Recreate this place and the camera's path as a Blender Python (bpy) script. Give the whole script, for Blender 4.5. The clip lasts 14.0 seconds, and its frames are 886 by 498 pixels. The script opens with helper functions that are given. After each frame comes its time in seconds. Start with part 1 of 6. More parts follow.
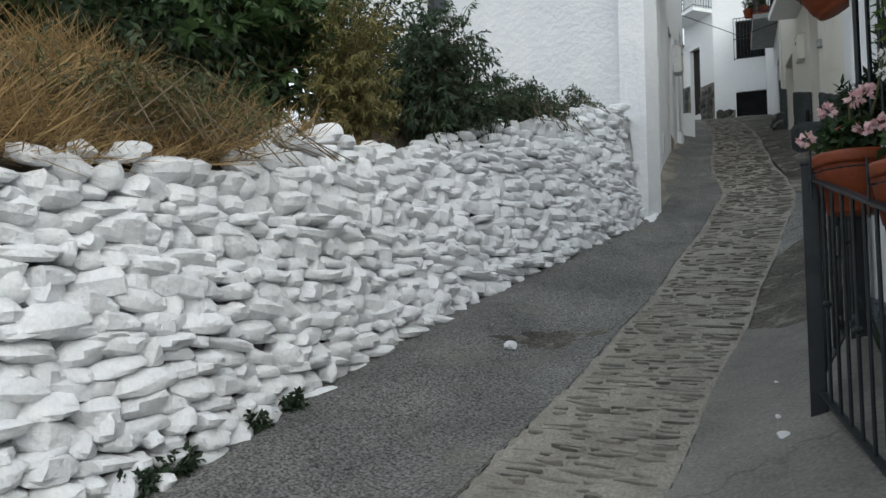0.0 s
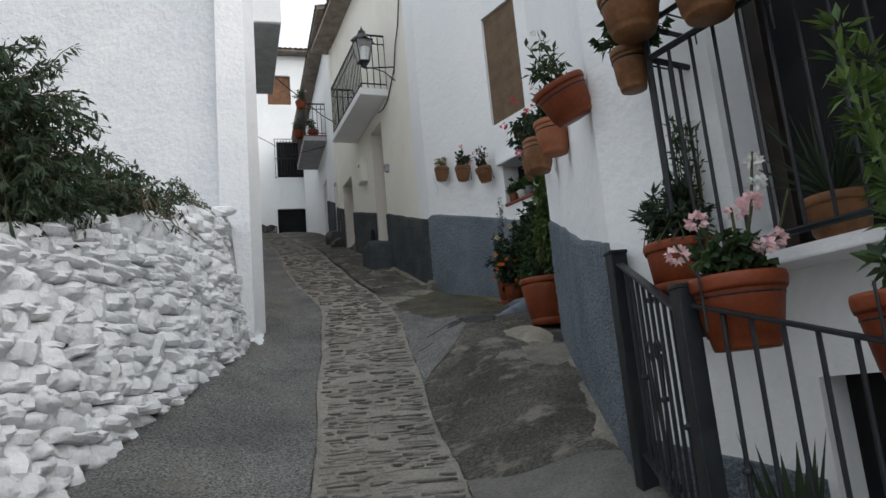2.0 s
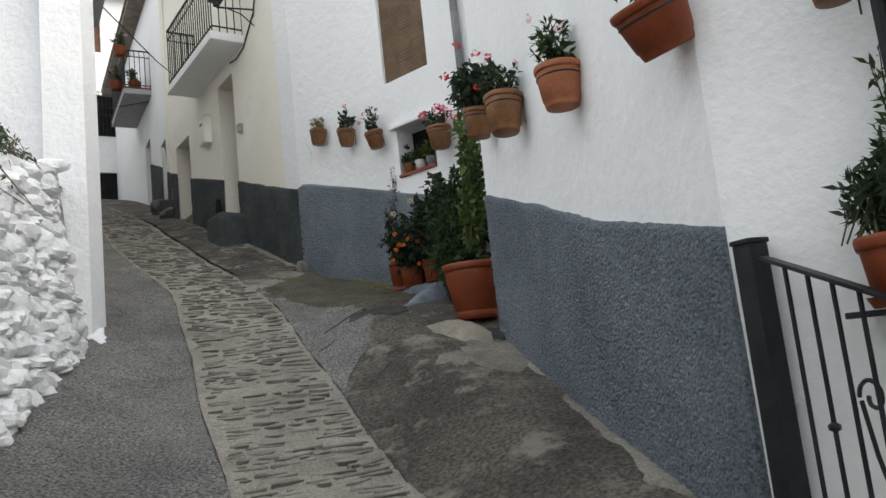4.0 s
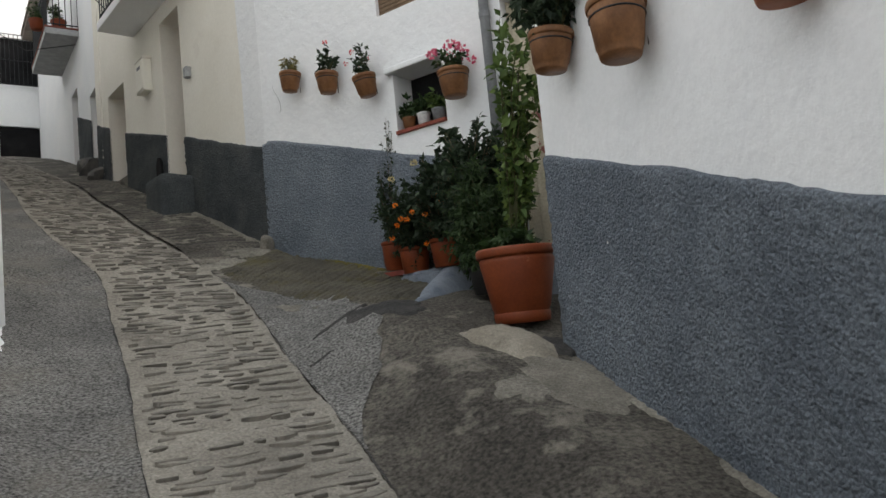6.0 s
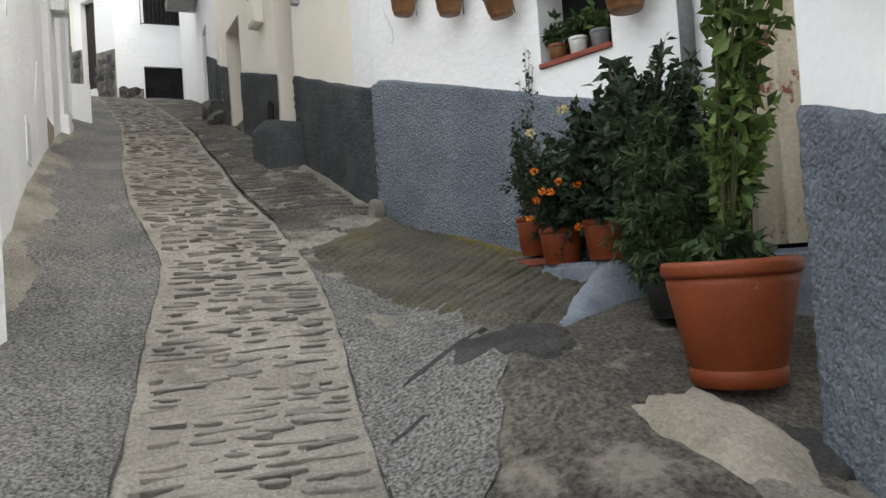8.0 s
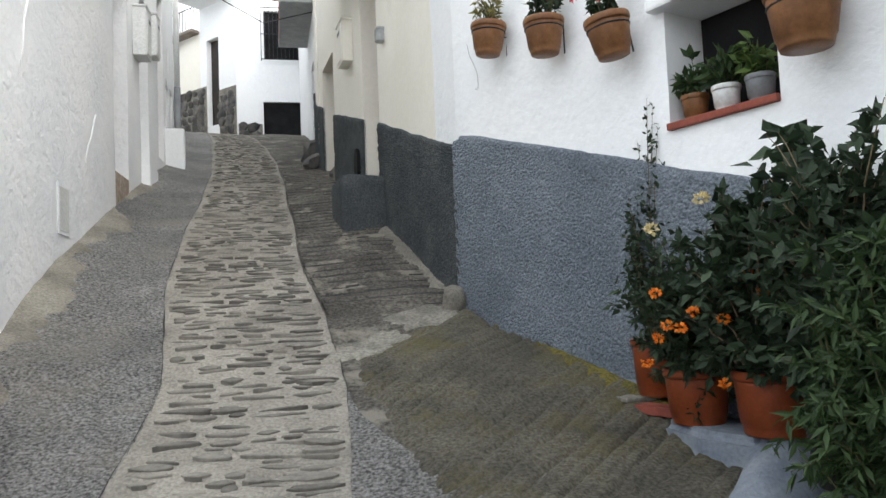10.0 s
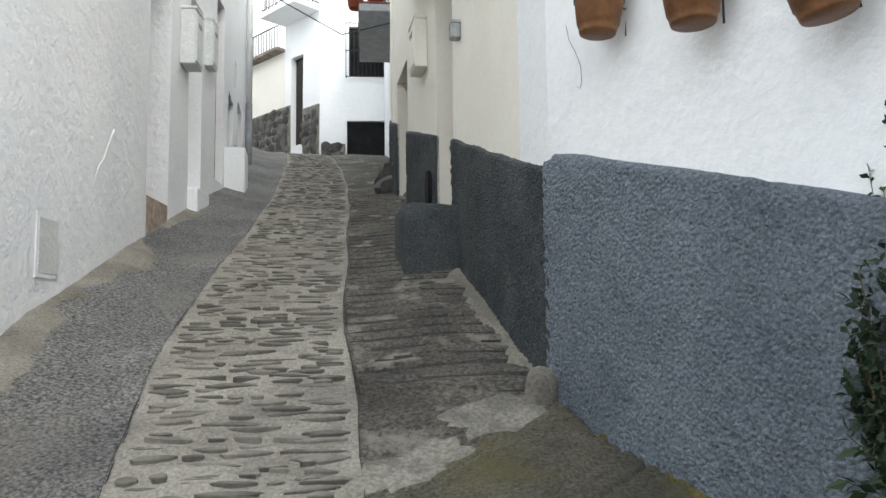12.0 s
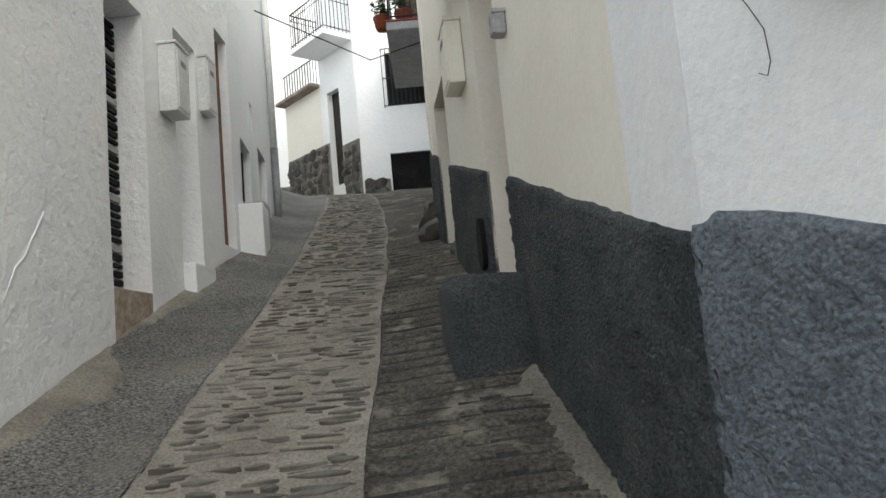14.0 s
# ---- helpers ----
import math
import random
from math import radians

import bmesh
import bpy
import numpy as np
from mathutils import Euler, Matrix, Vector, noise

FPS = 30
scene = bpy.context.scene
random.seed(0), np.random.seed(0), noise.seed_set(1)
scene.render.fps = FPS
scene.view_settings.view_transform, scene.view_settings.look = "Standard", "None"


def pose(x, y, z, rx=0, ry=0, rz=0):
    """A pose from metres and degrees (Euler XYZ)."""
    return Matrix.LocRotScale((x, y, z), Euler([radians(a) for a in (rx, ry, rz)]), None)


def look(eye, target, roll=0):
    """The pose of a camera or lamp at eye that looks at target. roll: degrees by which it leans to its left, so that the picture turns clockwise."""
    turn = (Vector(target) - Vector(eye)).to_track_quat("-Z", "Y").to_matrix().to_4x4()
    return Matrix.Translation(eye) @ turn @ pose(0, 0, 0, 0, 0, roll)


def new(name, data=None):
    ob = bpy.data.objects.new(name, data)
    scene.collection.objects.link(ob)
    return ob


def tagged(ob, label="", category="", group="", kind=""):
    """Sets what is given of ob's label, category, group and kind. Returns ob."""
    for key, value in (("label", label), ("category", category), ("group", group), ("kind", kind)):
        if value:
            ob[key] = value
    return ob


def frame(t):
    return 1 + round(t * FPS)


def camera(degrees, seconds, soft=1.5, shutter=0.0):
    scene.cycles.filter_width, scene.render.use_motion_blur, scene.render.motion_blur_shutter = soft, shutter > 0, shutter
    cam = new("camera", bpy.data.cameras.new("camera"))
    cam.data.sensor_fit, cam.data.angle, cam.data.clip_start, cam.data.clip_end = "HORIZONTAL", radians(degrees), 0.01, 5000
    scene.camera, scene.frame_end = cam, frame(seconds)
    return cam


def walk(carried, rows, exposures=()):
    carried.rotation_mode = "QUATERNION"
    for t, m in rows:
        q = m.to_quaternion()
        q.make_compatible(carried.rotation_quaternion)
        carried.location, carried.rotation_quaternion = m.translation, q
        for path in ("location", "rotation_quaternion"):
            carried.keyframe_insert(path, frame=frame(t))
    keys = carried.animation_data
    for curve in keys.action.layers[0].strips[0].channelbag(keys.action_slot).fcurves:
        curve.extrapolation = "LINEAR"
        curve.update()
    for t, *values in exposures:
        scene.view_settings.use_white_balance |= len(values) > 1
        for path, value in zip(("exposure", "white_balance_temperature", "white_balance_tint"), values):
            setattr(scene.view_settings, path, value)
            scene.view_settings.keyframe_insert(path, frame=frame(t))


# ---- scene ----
cam = camera(62.0, 14.0)
PATH = [
    (0, (3.266, -0.596, 0.92), (2.073, 1.001, 1.082), -0.1),
    (0.5, (2.88, -0.369, 1.026), (2.079, 1.45, 1.248), -0.8),
    (1, (2.57, -0.089, 1.121), (1.991, 1.786, 1.504), -1.4),
    (1.5, (2.077, 0.183, 1.188), (1.786, 2.118, 1.602), -3.4),
    (2, (1.736, 0.423, 1.246), (1.757, 2.381, 1.65), -5.2),
    (2.5, (1.479, 0.8, 1.388), (1.616, 2.758, 1.771), -5.0),
    (3, (1.142, 1.15, 1.467), (1.358, 3.108, 1.815), -5.7),
    (3.5, (0.992, 1.476, 1.537), (1.375, 3.412, 1.858), -6.2),
    (6, (0.77, 3.691, 1.979), (1.43, 5.569, 2.178), -5.7),
    (6.5, (0.901, 4.11, 2.09), (1.568, 5.986, 2.28), -5.5),
    (7, (0.989, 4.634, 2.243), (1.554, 6.552, 2.273), -4.8),
    (7.5, (1.262, 4.964, 2.414), (1.846, 6.877, 2.39), -5.5),
    (8, (1.331, 5.386, 2.471), (1.594, 7.368, 2.526), -4.0),
    (8.5, (1.469, 5.72, 2.569), (1.693, 7.707, 2.626), -2.9),
    (9, (1.6, 6.068, 2.74), (1.697, 8.065, 2.809), -2.7),
    (11.5, (1.879, 7.83, 3.309), (1.646, 9.805, 3.522), -0.9),
    (12, (1.762, 8.242, 3.363), (1.437, 10.206, 3.56), -0.8),
    (12.5, (1.736, 8.592, 3.486), (1.407, 10.554, 3.694), -2.3),
    (13, (1.69, 8.999, 3.652), (1.366, 10.961, 3.864), -2.0),
    (13.5, (1.537, 9.451, 3.76), (1.034, 11.373, 3.987), -4.1),
    (14, (1.498, 9.958, 3.92), (1.014, 11.88, 4.183), -5.5),
]
walk(cam, [(t, look(eye, target, roll)) for t, eye, target, roll in PATH],
     [(0, -0.2, 6250, 6), (0.5, -0.05, 6250, 6), (1.5, -0.1, 6350, 8), (2.5, 0.02, 6500, 10), (3, 0.34, 6650, 10), (3.5, 0.43, 6700, 9), (6, 0.32, 6900, 10), (6.5, 0.5, 6950, 10), (7.5, 0.97, 6850, 10), (8.5, 1.06, 6800, 10), (9, 1.3, 6650, 10),
      (11.5, 0.95, 6500, 8), (12, 1.1, 6500, 8), (13, 0.62, 6550, 8), (14, 0.62, 6750, 8)])


# ---- world and light: an overcast day ----
world = bpy.data.worlds.new("overcast_sky")
scene.world = world
world.use_nodes = True
wn = world.node_tree
sky = wn.nodes.new("ShaderNodeTexSky")
sky.sky_type = "NISHITA"
sky.sun_disc = False
sky.sun_elevation = radians(34)
sky.sun_rotation = radians(123)
sky.air_density, sky.dust_density, sky.ozone_density = 1.0, 6.0, 1.0
# a thick, nearly even cloud cover over the clear sky
cloud = wn.nodes.new("ShaderNodeTexNoise")
cloud.inputs["Scale"].default_value, cloud.inputs["Detail"].default_value = 1.6, 5.0
shade = wn.nodes.new("ShaderNodeValToRGB")
shade.color_ramp.elements[0].color, shade.color_ramp.elements[1].color = (5.6, 5.9, 6.3, 1), (8.2, 8.5, 8.9, 1)
cover = wn.nodes.new("ShaderNodeMix")
cover.data_type = "RGBA"
cover.inputs[0].default_value = 0.85
wn.links.new(cloud.outputs["Fac"], shade.inputs[0])
wn.links.new(sky.outputs[0], cover.inputs[6])
wn.links.new(shade.outputs[0], cover.inputs[7])
wn.links.new(cover.outputs[2], wn.nodes["Background"].inputs[0])
wn.nodes["Background"].inputs[1].default_value = 0.175

sun = new("sun", bpy.data.lights.new("sun", "SUN"))
sun.data.energy, sun.data.angle, sun.data.color = 1.25, radians(60), (1.0, 0.97, 0.94)
sun.matrix_world = look((0, 0, 0), (-0.7, 0.45, -0.56))


# ---- materials ----
def mat(name, dark, light, scale=3.0, rough=0.85, bump=0.3, bscale=60.0, bdist=0.01, metal=0.0, fine=45.0, stain=None,
        stain_at=(0.55, 0.72), stain_scale=1.3, vor=0.0, vscale=60.0, per_piece=0.0, fc=0.55, flo=0.72, fhi=1.12, crack=0.0):
    """A procedural surface: two scales of colour variation, stains with a shape of their own, and fine relief."""
    m = bpy.data.materials.new(name)
    m.use_nodes = True
    nt = m.node_tree
    bs = nt.nodes["Principled BSDF"]
    L, N = nt.links.new, nt.nodes.new
    # loose pieces share one mesh, so their grain follows their place
    co = N("ShaderNodeNewGeometry").outputs["Position"] if per_piece else N("ShaderNodeTexCoord").outputs["Object"]

    def noise_tex(sc, det=6.0, r=0.6):
        n = N("ShaderNodeTexNoise")
        n.inputs["Scale"].default_value, n.inputs["Detail"].default_value, n.inputs["Roughness"].default_value = sc, det, r
        L(co, n.inputs["Vector"])
        return n.outputs["Fac"]

    def ramp(fac, a, b, ca, cb):
        r = N("ShaderNodeValToRGB")
        r.color_ramp.elements[0].position, r.color_ramp.elements[1].position = a, b
        r.color_ramp.elements[0].color, r.color_ramp.elements[1].color = (*ca, 1), (*cb, 1)
        L(fac, r.inputs[0])
        return r.outputs[0]

    def mix(kind, f, a, b):
        x = N("ShaderNodeMix")
        x.data_type, x.blend_type = "RGBA", kind
        if isinstance(f, float):
            x.inputs[0].default_value = f
        else:
            L(f, x.inputs[0])
        L(a, x.inputs[6])
        L(b, x.inputs[7])
        return x.outputs[2]

    col = ramp(noise_tex(scale), 0.36, 0.64, dark, light)
    col = mix("MULTIPLY", fc, col, ramp(noise_tex(fine, 4), 0.34, 0.66, (flo,) * 3, (fhi,) * 3))
    if crack:
        wob = N("ShaderNodeTexNoise")
        wob.inputs["Scale"].default_value = 5.0
        L(co, wob.inputs["Vector"])
        add = N("ShaderNodeVectorMath")
        add.operation = "MULTIPLY_ADD"
        L(wob.outputs["Color"], add.inputs[0])
        add.inputs[1].default_value = (0.5, 0.5, 0.5)
        L(co, add.inputs[2])
        cr = N("ShaderNodeTexVoronoi")
        cr.feature = "DISTANCE_TO_EDGE"
        cr.inputs["Scale"].default_value = crack
        L(add.outputs[0], cr.inputs["Vector"])
        col = mix("MULTIPLY", 0.35, col, ramp(cr.outputs["Distance"], 0.003, 0.012, (0.3, 0.3, 0.3), (1, 1, 1)))
    if per_piece:
        oi = N("ShaderNodeObjectInfo").outputs["Random"]
        col = mix("MULTIPLY", 1.0, col, ramp(oi, 0.0, 1.0, (1 - per_piece,) * 3, (1 + per_piece * 0.4,) * 3))
    if stain:
        s = ramp(noise_tex(stain_scale, 9, 0.68), stain_at[0], stain_at[1], (0, 0, 0), (1, 1, 1))
        flat = N("ShaderNodeRGB")
        flat.outputs[0].default_value = (*stain, 1)
        col = mix("MIX", s, col, flat.outputs[0])
    L(col, bs.inputs["Base Color"])
    bs.inputs["Roughness"].default_value, bs.inputs["Metallic"].default_value = rough, metal
    if "Specular IOR Level" in bs.inputs:
        bs.inputs["Specular IOR Level"].default_value = 0.35
    h = noise_tex(bscale, 8, 0.62)
    if vor:
        v = N("ShaderNodeTexVoronoi")
        v.inputs["Scale"].default_value = vscale
        L(co, v.inputs["Vector"])
        a = N("ShaderNodeMath")
        a.operation = "MULTIPLY_ADD"
        L(v.outputs["Distance"], a.inputs[0])
        a.inputs[1].default_value = -vor
        L(h, a.inputs[2])
        h = a.outputs[0]
    b = N("ShaderNodeBump")
    b.inputs["Strength"].default_value, b.inputs["Distance"].default_value = bump, bdist
    L(h, b.inputs["Height"])
    L(b.outputs[0], bs.inputs["Normal"])
    return m


M = {}
M["lime"] = mat("whitewashed_plaster", (0.80, 0.82, 0.845), (0.88, 0.89, 0.895), 1.1, 0.9, 0.6, 10, 0.05, fine=30, fc=0.12, stain=(0.70, 0.73, 0.77), stain_at=(0.62, 0.9))
M["white"] = mat("white_painted_wall", (0.82, 0.84, 0.85), (0.87, 0.88, 0.88), 0.8, 0.85, 0.5, 9, 0.03, fine=25, fc=0.1, stain=(0.74, 0.76, 0.77), stain_at=(0.62, 0.9))
M["cream"] = mat("cream_painted_wall", (0.80, 0.77, 0.68), (0.855, 0.83, 0.75), 0.7, 0.85, 0.22, 12, 0.015, fine=25, fc=0.12, stain=(0.64, 0.60, 0.52), stain_at=(0.6, 0.9))
M["dado"] = mat("blue_grey_roughcast", (0.165, 0.197, 0.235), (0.23, 0.268, 0.31), 1.6, 0.85, 1.0, 55, 0.03, fine=60, vor=0.6, vscale=55, flo=0.5, fhi=1.25, fc=0.7)
M["dado_dark"] = mat("dark_grey_roughcast", (0.05, 0.06, 0.067), (0.095, 0.106, 0.11), 2.0, 0.88, 1.0, 60, 0.025, fine=70, vor=0.5, vscale=65, flo=0.4, fhi=1.5, fc=0.7)
M["stone_white"] = mat("whitewashed_stone", (0.82, 0.835, 0.85), (0.90, 0.905, 0.91), 5, 0.92, 0.9, 22, 0.03, fine=50, fc=0.25, stain=(0.36, 0.34, 0.32), stain_at=(0.72, 0.82), stain_scale=8, per_piece=0.06)
# wall core between stones: gap shadow painted dark, running to limewash
M["joint"] = mat("limewash_and_gap_shade_joint", (0.14, 0.135, 0.13), (0.72, 0.73, 0.74), 3.5, 0.95, 0.6, 30, 0.02)
M["asphalt"] = mat("worn_concrete_aggregate", (0.11, 0.109, 0.105), (0.185, 0.182, 0.172), 0.9, 0.9, 1.0, 70, 0.025, fine=58, stain=(0.25, 0.232, 0.195), stain_at=(0.54, 0.82), vor=0.5, vscale=70, flo=0.22, fhi=2.5, fc=0.85, crack=0.8)
M["concrete"] = mat("stained_rough_concrete", (0.062, 0.057, 0.049), (0.128, 0.118, 0.1), 1.8, 0.85, 1.0, 60, 0.03, fine=42, flo=0.3, fhi=1.9, fc=0.8, crack=1.1, stain=(0.27, 0.25, 0.21), stain_at=(0.54, 0.64), stain_scale=2.9)
M["moss"] = mat("mossy_concrete", (0.062, 0.058, 0.046), (0.115, 0.106, 0.08), 2.6, 0.92, 1.0, 60, 0.02, fine=60, flo=0.35, fhi=1.7, fc=0.75, stain=(0.115, 0.1, 0.035), stain_at=(0.5, 0.74), stain_scale=1.9)
M["moss_yellow"] = mat("yellow_moss", (0.09, 0.082, 0.03), (0.19, 0.155, 0.03), 5, 0.95, 1.0, 70, 0.02, fine=70, flo=0.4, fhi=1.6, fc=0.75)
M["slab"] = mat("pale_smooth_concrete", (0.13, 0.125, 0.114), (0.2, 0.192, 0.174), 1.6, 0.88, 0.8, 55, 0.012, fine=55, flo=0.6, fhi=1.35, fc=0.6, stain=(0.42, 0.41, 0.39), stain_at=(0.74, 0.78), stain_scale=11, crack=0.5)
M["mortar"] = mat("pale_mortar", (0.215, 0.2, 0.172), (0.33, 0.31, 0.268), 1.8, 0.9, 0.9, 40, 0.02, fine=60, flo=0.5, fhi=1.3, fc=0.6, stain=(0.12, 0.115, 0.10), stain_at=(0.58, 0.76), stain_scale=2.2)
M["slate"] = mat("slate_cobble", (0.135, 0.127, 0.113), (0.255, 0.238, 0.206), 5, 0.85, 0.8, 60, 0.01, per_piece=0.38)
M["patch"] = mat("pale_cement_patch", (0.17, 0.16, 0.135), (0.29, 0.275, 0.235), 3, 0.9, 0.9, 40, 0.02, fine=50, flo=0.5, fhi=1.35, fc=0.7, stain=(0.11, 0.105, 0.09), stain_at=(0.52, 0.7), stain_scale=4)
M["dirt"] = mat("tan_dusty_cement", (0.17, 0.158, 0.133), (0.30, 0.282, 0.24), 2.4, 0.95, 1.0, 50, 0.02, fine=60, flo=0.5, fhi=1.4, fc=0.55)
# grey of the slivers that paint the shadow along the cobbles' lower edges
M["gap"] = mat("painted_gap_shade", (0.1, 0.094, 0.083), (0.16, 0.15, 0.132), 8, 0.95, 0.6, 60, 0.01)
M["mound"] = mat("pale_sandy_cement", (0.26, 0.235, 0.19), (0.36, 0.33, 0.275), 3, 0.95, 0.9, 50, 0.015, fine=60, flo=0.6, fhi=1.25, fc=0.5, stain=(0.17, 0.155, 0.125), stain_at=(0.55, 0.7), stain_scale=4)
# tar patches and joints; also the shade painted in groove bottoms
M["tar"] = mat("dark_tar_and_groove_shade", (0.03, 0.03, 0.03), (0.065, 0.063, 0.06), 3, 0.8, 0.9, 60, 0.02, fine=60, flo=0.4, fhi=1.6, fc=0.7)
M["earth"] = mat("dry_earth", (0.05, 0.04, 0.03), (0.12, 0.095, 0.065), 3, 0.95, 0.8, 30, 0.03)
M["iron"] = mat("black_painted_iron", (0.006, 0.008, 0.010), (0.016, 0.02, 0.024), 8, 0.45, 0.25, 80, 0.003, fine=60)
M["terra"] = mat("orange_plastic_pot", (0.17, 0.034, 0.009), (0.225, 0.05, 0.014), 4, 0.55, 0.12, 60, 0.004, fine=60, stain=(0.42, 0.22, 0.13), stain_at=(0.66, 0.8), stain_scale=5)
M["terra_pale"] = mat("pale_terracotta", (0.30, 0.10, 0.045), (0.38, 0.145, 0.07), 4, 0.65, 0.15, 60, 0.004, fine=60)
M["brownpot"] = mat("brown_glazed_pot", (0.15, 0.065, 0.025), (0.26, 0.12, 0.05), 7, 0.5, 0.2, 60, 0.004, fine=60)
# near-black stands in for the shade under the bushes by the door
M["darkpot"] = mat("shade_black_pot", (0.012, 0.012, 0.012), (0.03, 0.029, 0.028), 6, 0.6, 0.1, 40, 0.003)
M["soil"] = mat("potting_soil", (0.02, 0.015, 0.01), (0.06, 0.045, 0.03), 20, 0.95, 0.9, 60, 0.02)
M["stem"] = mat("plant_stem", (0.04, 0.05, 0.018), (0.09, 0.085, 0.035), 12, 0.8, 0.2, 60, 0.004)
M["twig"] = mat("woody_twig", (0.09, 0.065, 0.04), (0.2, 0.15, 0.09), 12, 0.85, 0.4, 60, 0.004)
M["wood"] = mat("brown_wood", (0.10, 0.045, 0.02), (0.2, 0.095, 0.045), 5, 0.6, 0.3, 40, 0.004)
M["darkwood"] = mat("dark_stained_wood", (0.012, 0.009, 0.007), (0.03, 0.021, 0.016), 6, 0.55, 0.3, 40, 0.004)
M["shutter"] = mat("brown_slat_blind", (0.13, 0.085, 0.05), (0.19, 0.125, 0.075), 5, 0.6, 0.2, 40, 0.004)
# near-black: shade of unlit rooms painted onto opening panels; also black curtain bands
M["dark"] = mat("near_black_and_interior_shade", (0.006, 0.006, 0.007), (0.015, 0.015, 0.016), 3, 1.0, 0.1, 20, 0.004)
M["greymetal"] = mat("grey_metal", (0.30, 0.31, 0.31), (0.40, 0.41, 0.41), 6, 0.5, 0.1, 40, 0.003)
M["whitebox"] = mat("white_plastic", (0.62, 0.64, 0.63), (0.70, 0.71, 0.70), 6, 0.5, 0.1, 40, 0.003)
M["pipe"] = mat("grey_drain_pipe", (0.16, 0.17, 0.18), (0.24, 0.25, 0.26), 4, 0.5, 0.15, 40, 0.004)
M["rooftile"] = mat("weathered_roof_tile", (0.16, 0.13, 0.11), (0.28, 0.24, 0.20), 4, 0.9, 0.5, 40, 0.01, per_piece=0.3)
M["fieldstone"] = mat("dark_fieldstone", (0.05, 0.052, 0.055), (0.17, 0.16, 0.145), 4, 0.85, 0.6, 30, 0.015, per_piece=0.4)
M["redstone"] = mat("reddish_stone_step", (0.28, 0.215, 0.165), (0.48, 0.4, 0.34), 14, 0.85, 0.4, 60, 0.006)
M["bluestep"] = mat("blue_grey_painted_concrete", (0.15, 0.18, 0.225), (0.24, 0.27, 0.31), 5, 0.85, 0.9, 40, 0.015, fine=50)
M["brickred"] = mat("red_tile_edge", (0.17, 0.04, 0.03), (0.26, 0.07, 0.045), 5, 0.7, 0.3, 40, 0.004)
M["cable"] = mat("dark_cable", (0.02, 0.02, 0.02), (0.04, 0.04, 0.04), 5, 0.6, 0.1, 40, 0.002)


def leaf_mat(name, a, b, rough=0.68):
    """Leaves: colour varied per leaf, with a little light let through."""
    m = bpy.data.materials.new(name)
    m.use_nodes = True
    nt = m.node_tree
    bs = nt.nodes["Principled BSDF"]
    g = nt.nodes.new("ShaderNodeNewGeometry")
    r = nt.nodes.new("ShaderNodeValToRGB")
    r.color_ramp.elements[0].color, r.color_ramp.elements[1].color = (*a, 1), (*b, 1)
    nt.links.new(g.outputs["Random Per Island"], r.inputs[0])
    nt.links.new(r.outputs[0], bs.inputs["Base Color"])
    bs.inputs["Roughness"].default_value = rough
    tr = nt.nodes.new("ShaderNodeBsdfTranslucent")
    nt.links.new(r.outputs[0], tr.inputs[0])
    mx = nt.nodes.new("ShaderNodeMixShader")
    mx.inputs[0].default_value = 0.25
    out = nt.nodes["Material Output"]
    nt.links.new(bs.outputs[0], mx.inputs[1])
    nt.links.new(tr.outputs[0], mx.inputs[2])
    nt.links.new(mx.outputs[0], out.inputs[0])
    return m


M["leaf_fig"] = leaf_mat("fig_leaf", (0.03, 0.064, 0.024), (0.095, 0.16, 0.05))
M["leaf_dark"] = leaf_mat("dark_shrub_leaf", (0.009, 0.022, 0.010), (0.035, 0.062, 0.028))
M["leaf_bank"] = leaf_mat("grey_green_shrub_leaf", (0.022, 0.044, 0.022), (0.075, 0.115, 0.058))
M["leaf_weed"] = leaf_mat("dusty_weed_leaf", (0.045, 0.055, 0.02), (0.14, 0.14, 0.055))
M["leaf_olive"] = leaf_mat("olive_shrub_leaf", (0.10, 0.10, 0.03), (0.27, 0.23, 0.075))
M["leaf_mid"] = leaf_mat("green_leaf", (0.013, 0.034, 0.010), (0.05, 0.092, 0.027))
M["leaf_light"] = leaf_mat("light_green_leaf", (0.035, 0.075, 0.016), (0.13, 0.20, 0.045))
M["straw"] = leaf_mat("dry_straw", (0.20, 0.13, 0.055), (0.47, 0.33, 0.15), 0.8)
M["pink"] = leaf_mat("pink_petal", (0.72, 0.44, 0.46), (0.86, 0.66, 0.66))
M["hotpink"] = leaf_mat("deep_pink_petal", (0.55, 0.06, 0.14), (0.75, 0.14, 0.24))
M["red"] = leaf_mat("red_petal", (0.45, 0.02, 0.03), (0.62, 0.05, 0.05))
M["orange"] = leaf_mat("orange_petal", (0.70, 0.16, 0.01), (0.85, 0.28, 0.02))
M["whitepetal"] = leaf_mat("white_petal", (0.72, 0.72, 0.68), (0.85, 0.85, 0.82))
M["yellowpetal"] = leaf_mat("pale_yellow_petal", (0.62, 0.52, 0.25), (0.78, 0.68, 0.42))

gl = bpy.data.materials.new("window_glass")
gl.use_nodes = True
gb = gl.node_tree.nodes["Principled BSDF"]
gb.inputs["Base Color"].default_value = (0.02, 0.022, 0.025, 1)
gb.inputs["Roughness"].default_value = 0.08
M["glass"] = gl
lg = bpy.data.materials.new("lantern_glass")
lg.use_nodes = True
gb = lg.node_tree.nodes["Principled BSDF"]
gb.inputs["Base Color"].default_value = (0.8, 0.85, 0.85, 1)
gb.inputs["Roughness"].default_value = 0.15
gb.inputs["Transmission Weight"].default_value = 0.85
M["lantern_glass"] = lg


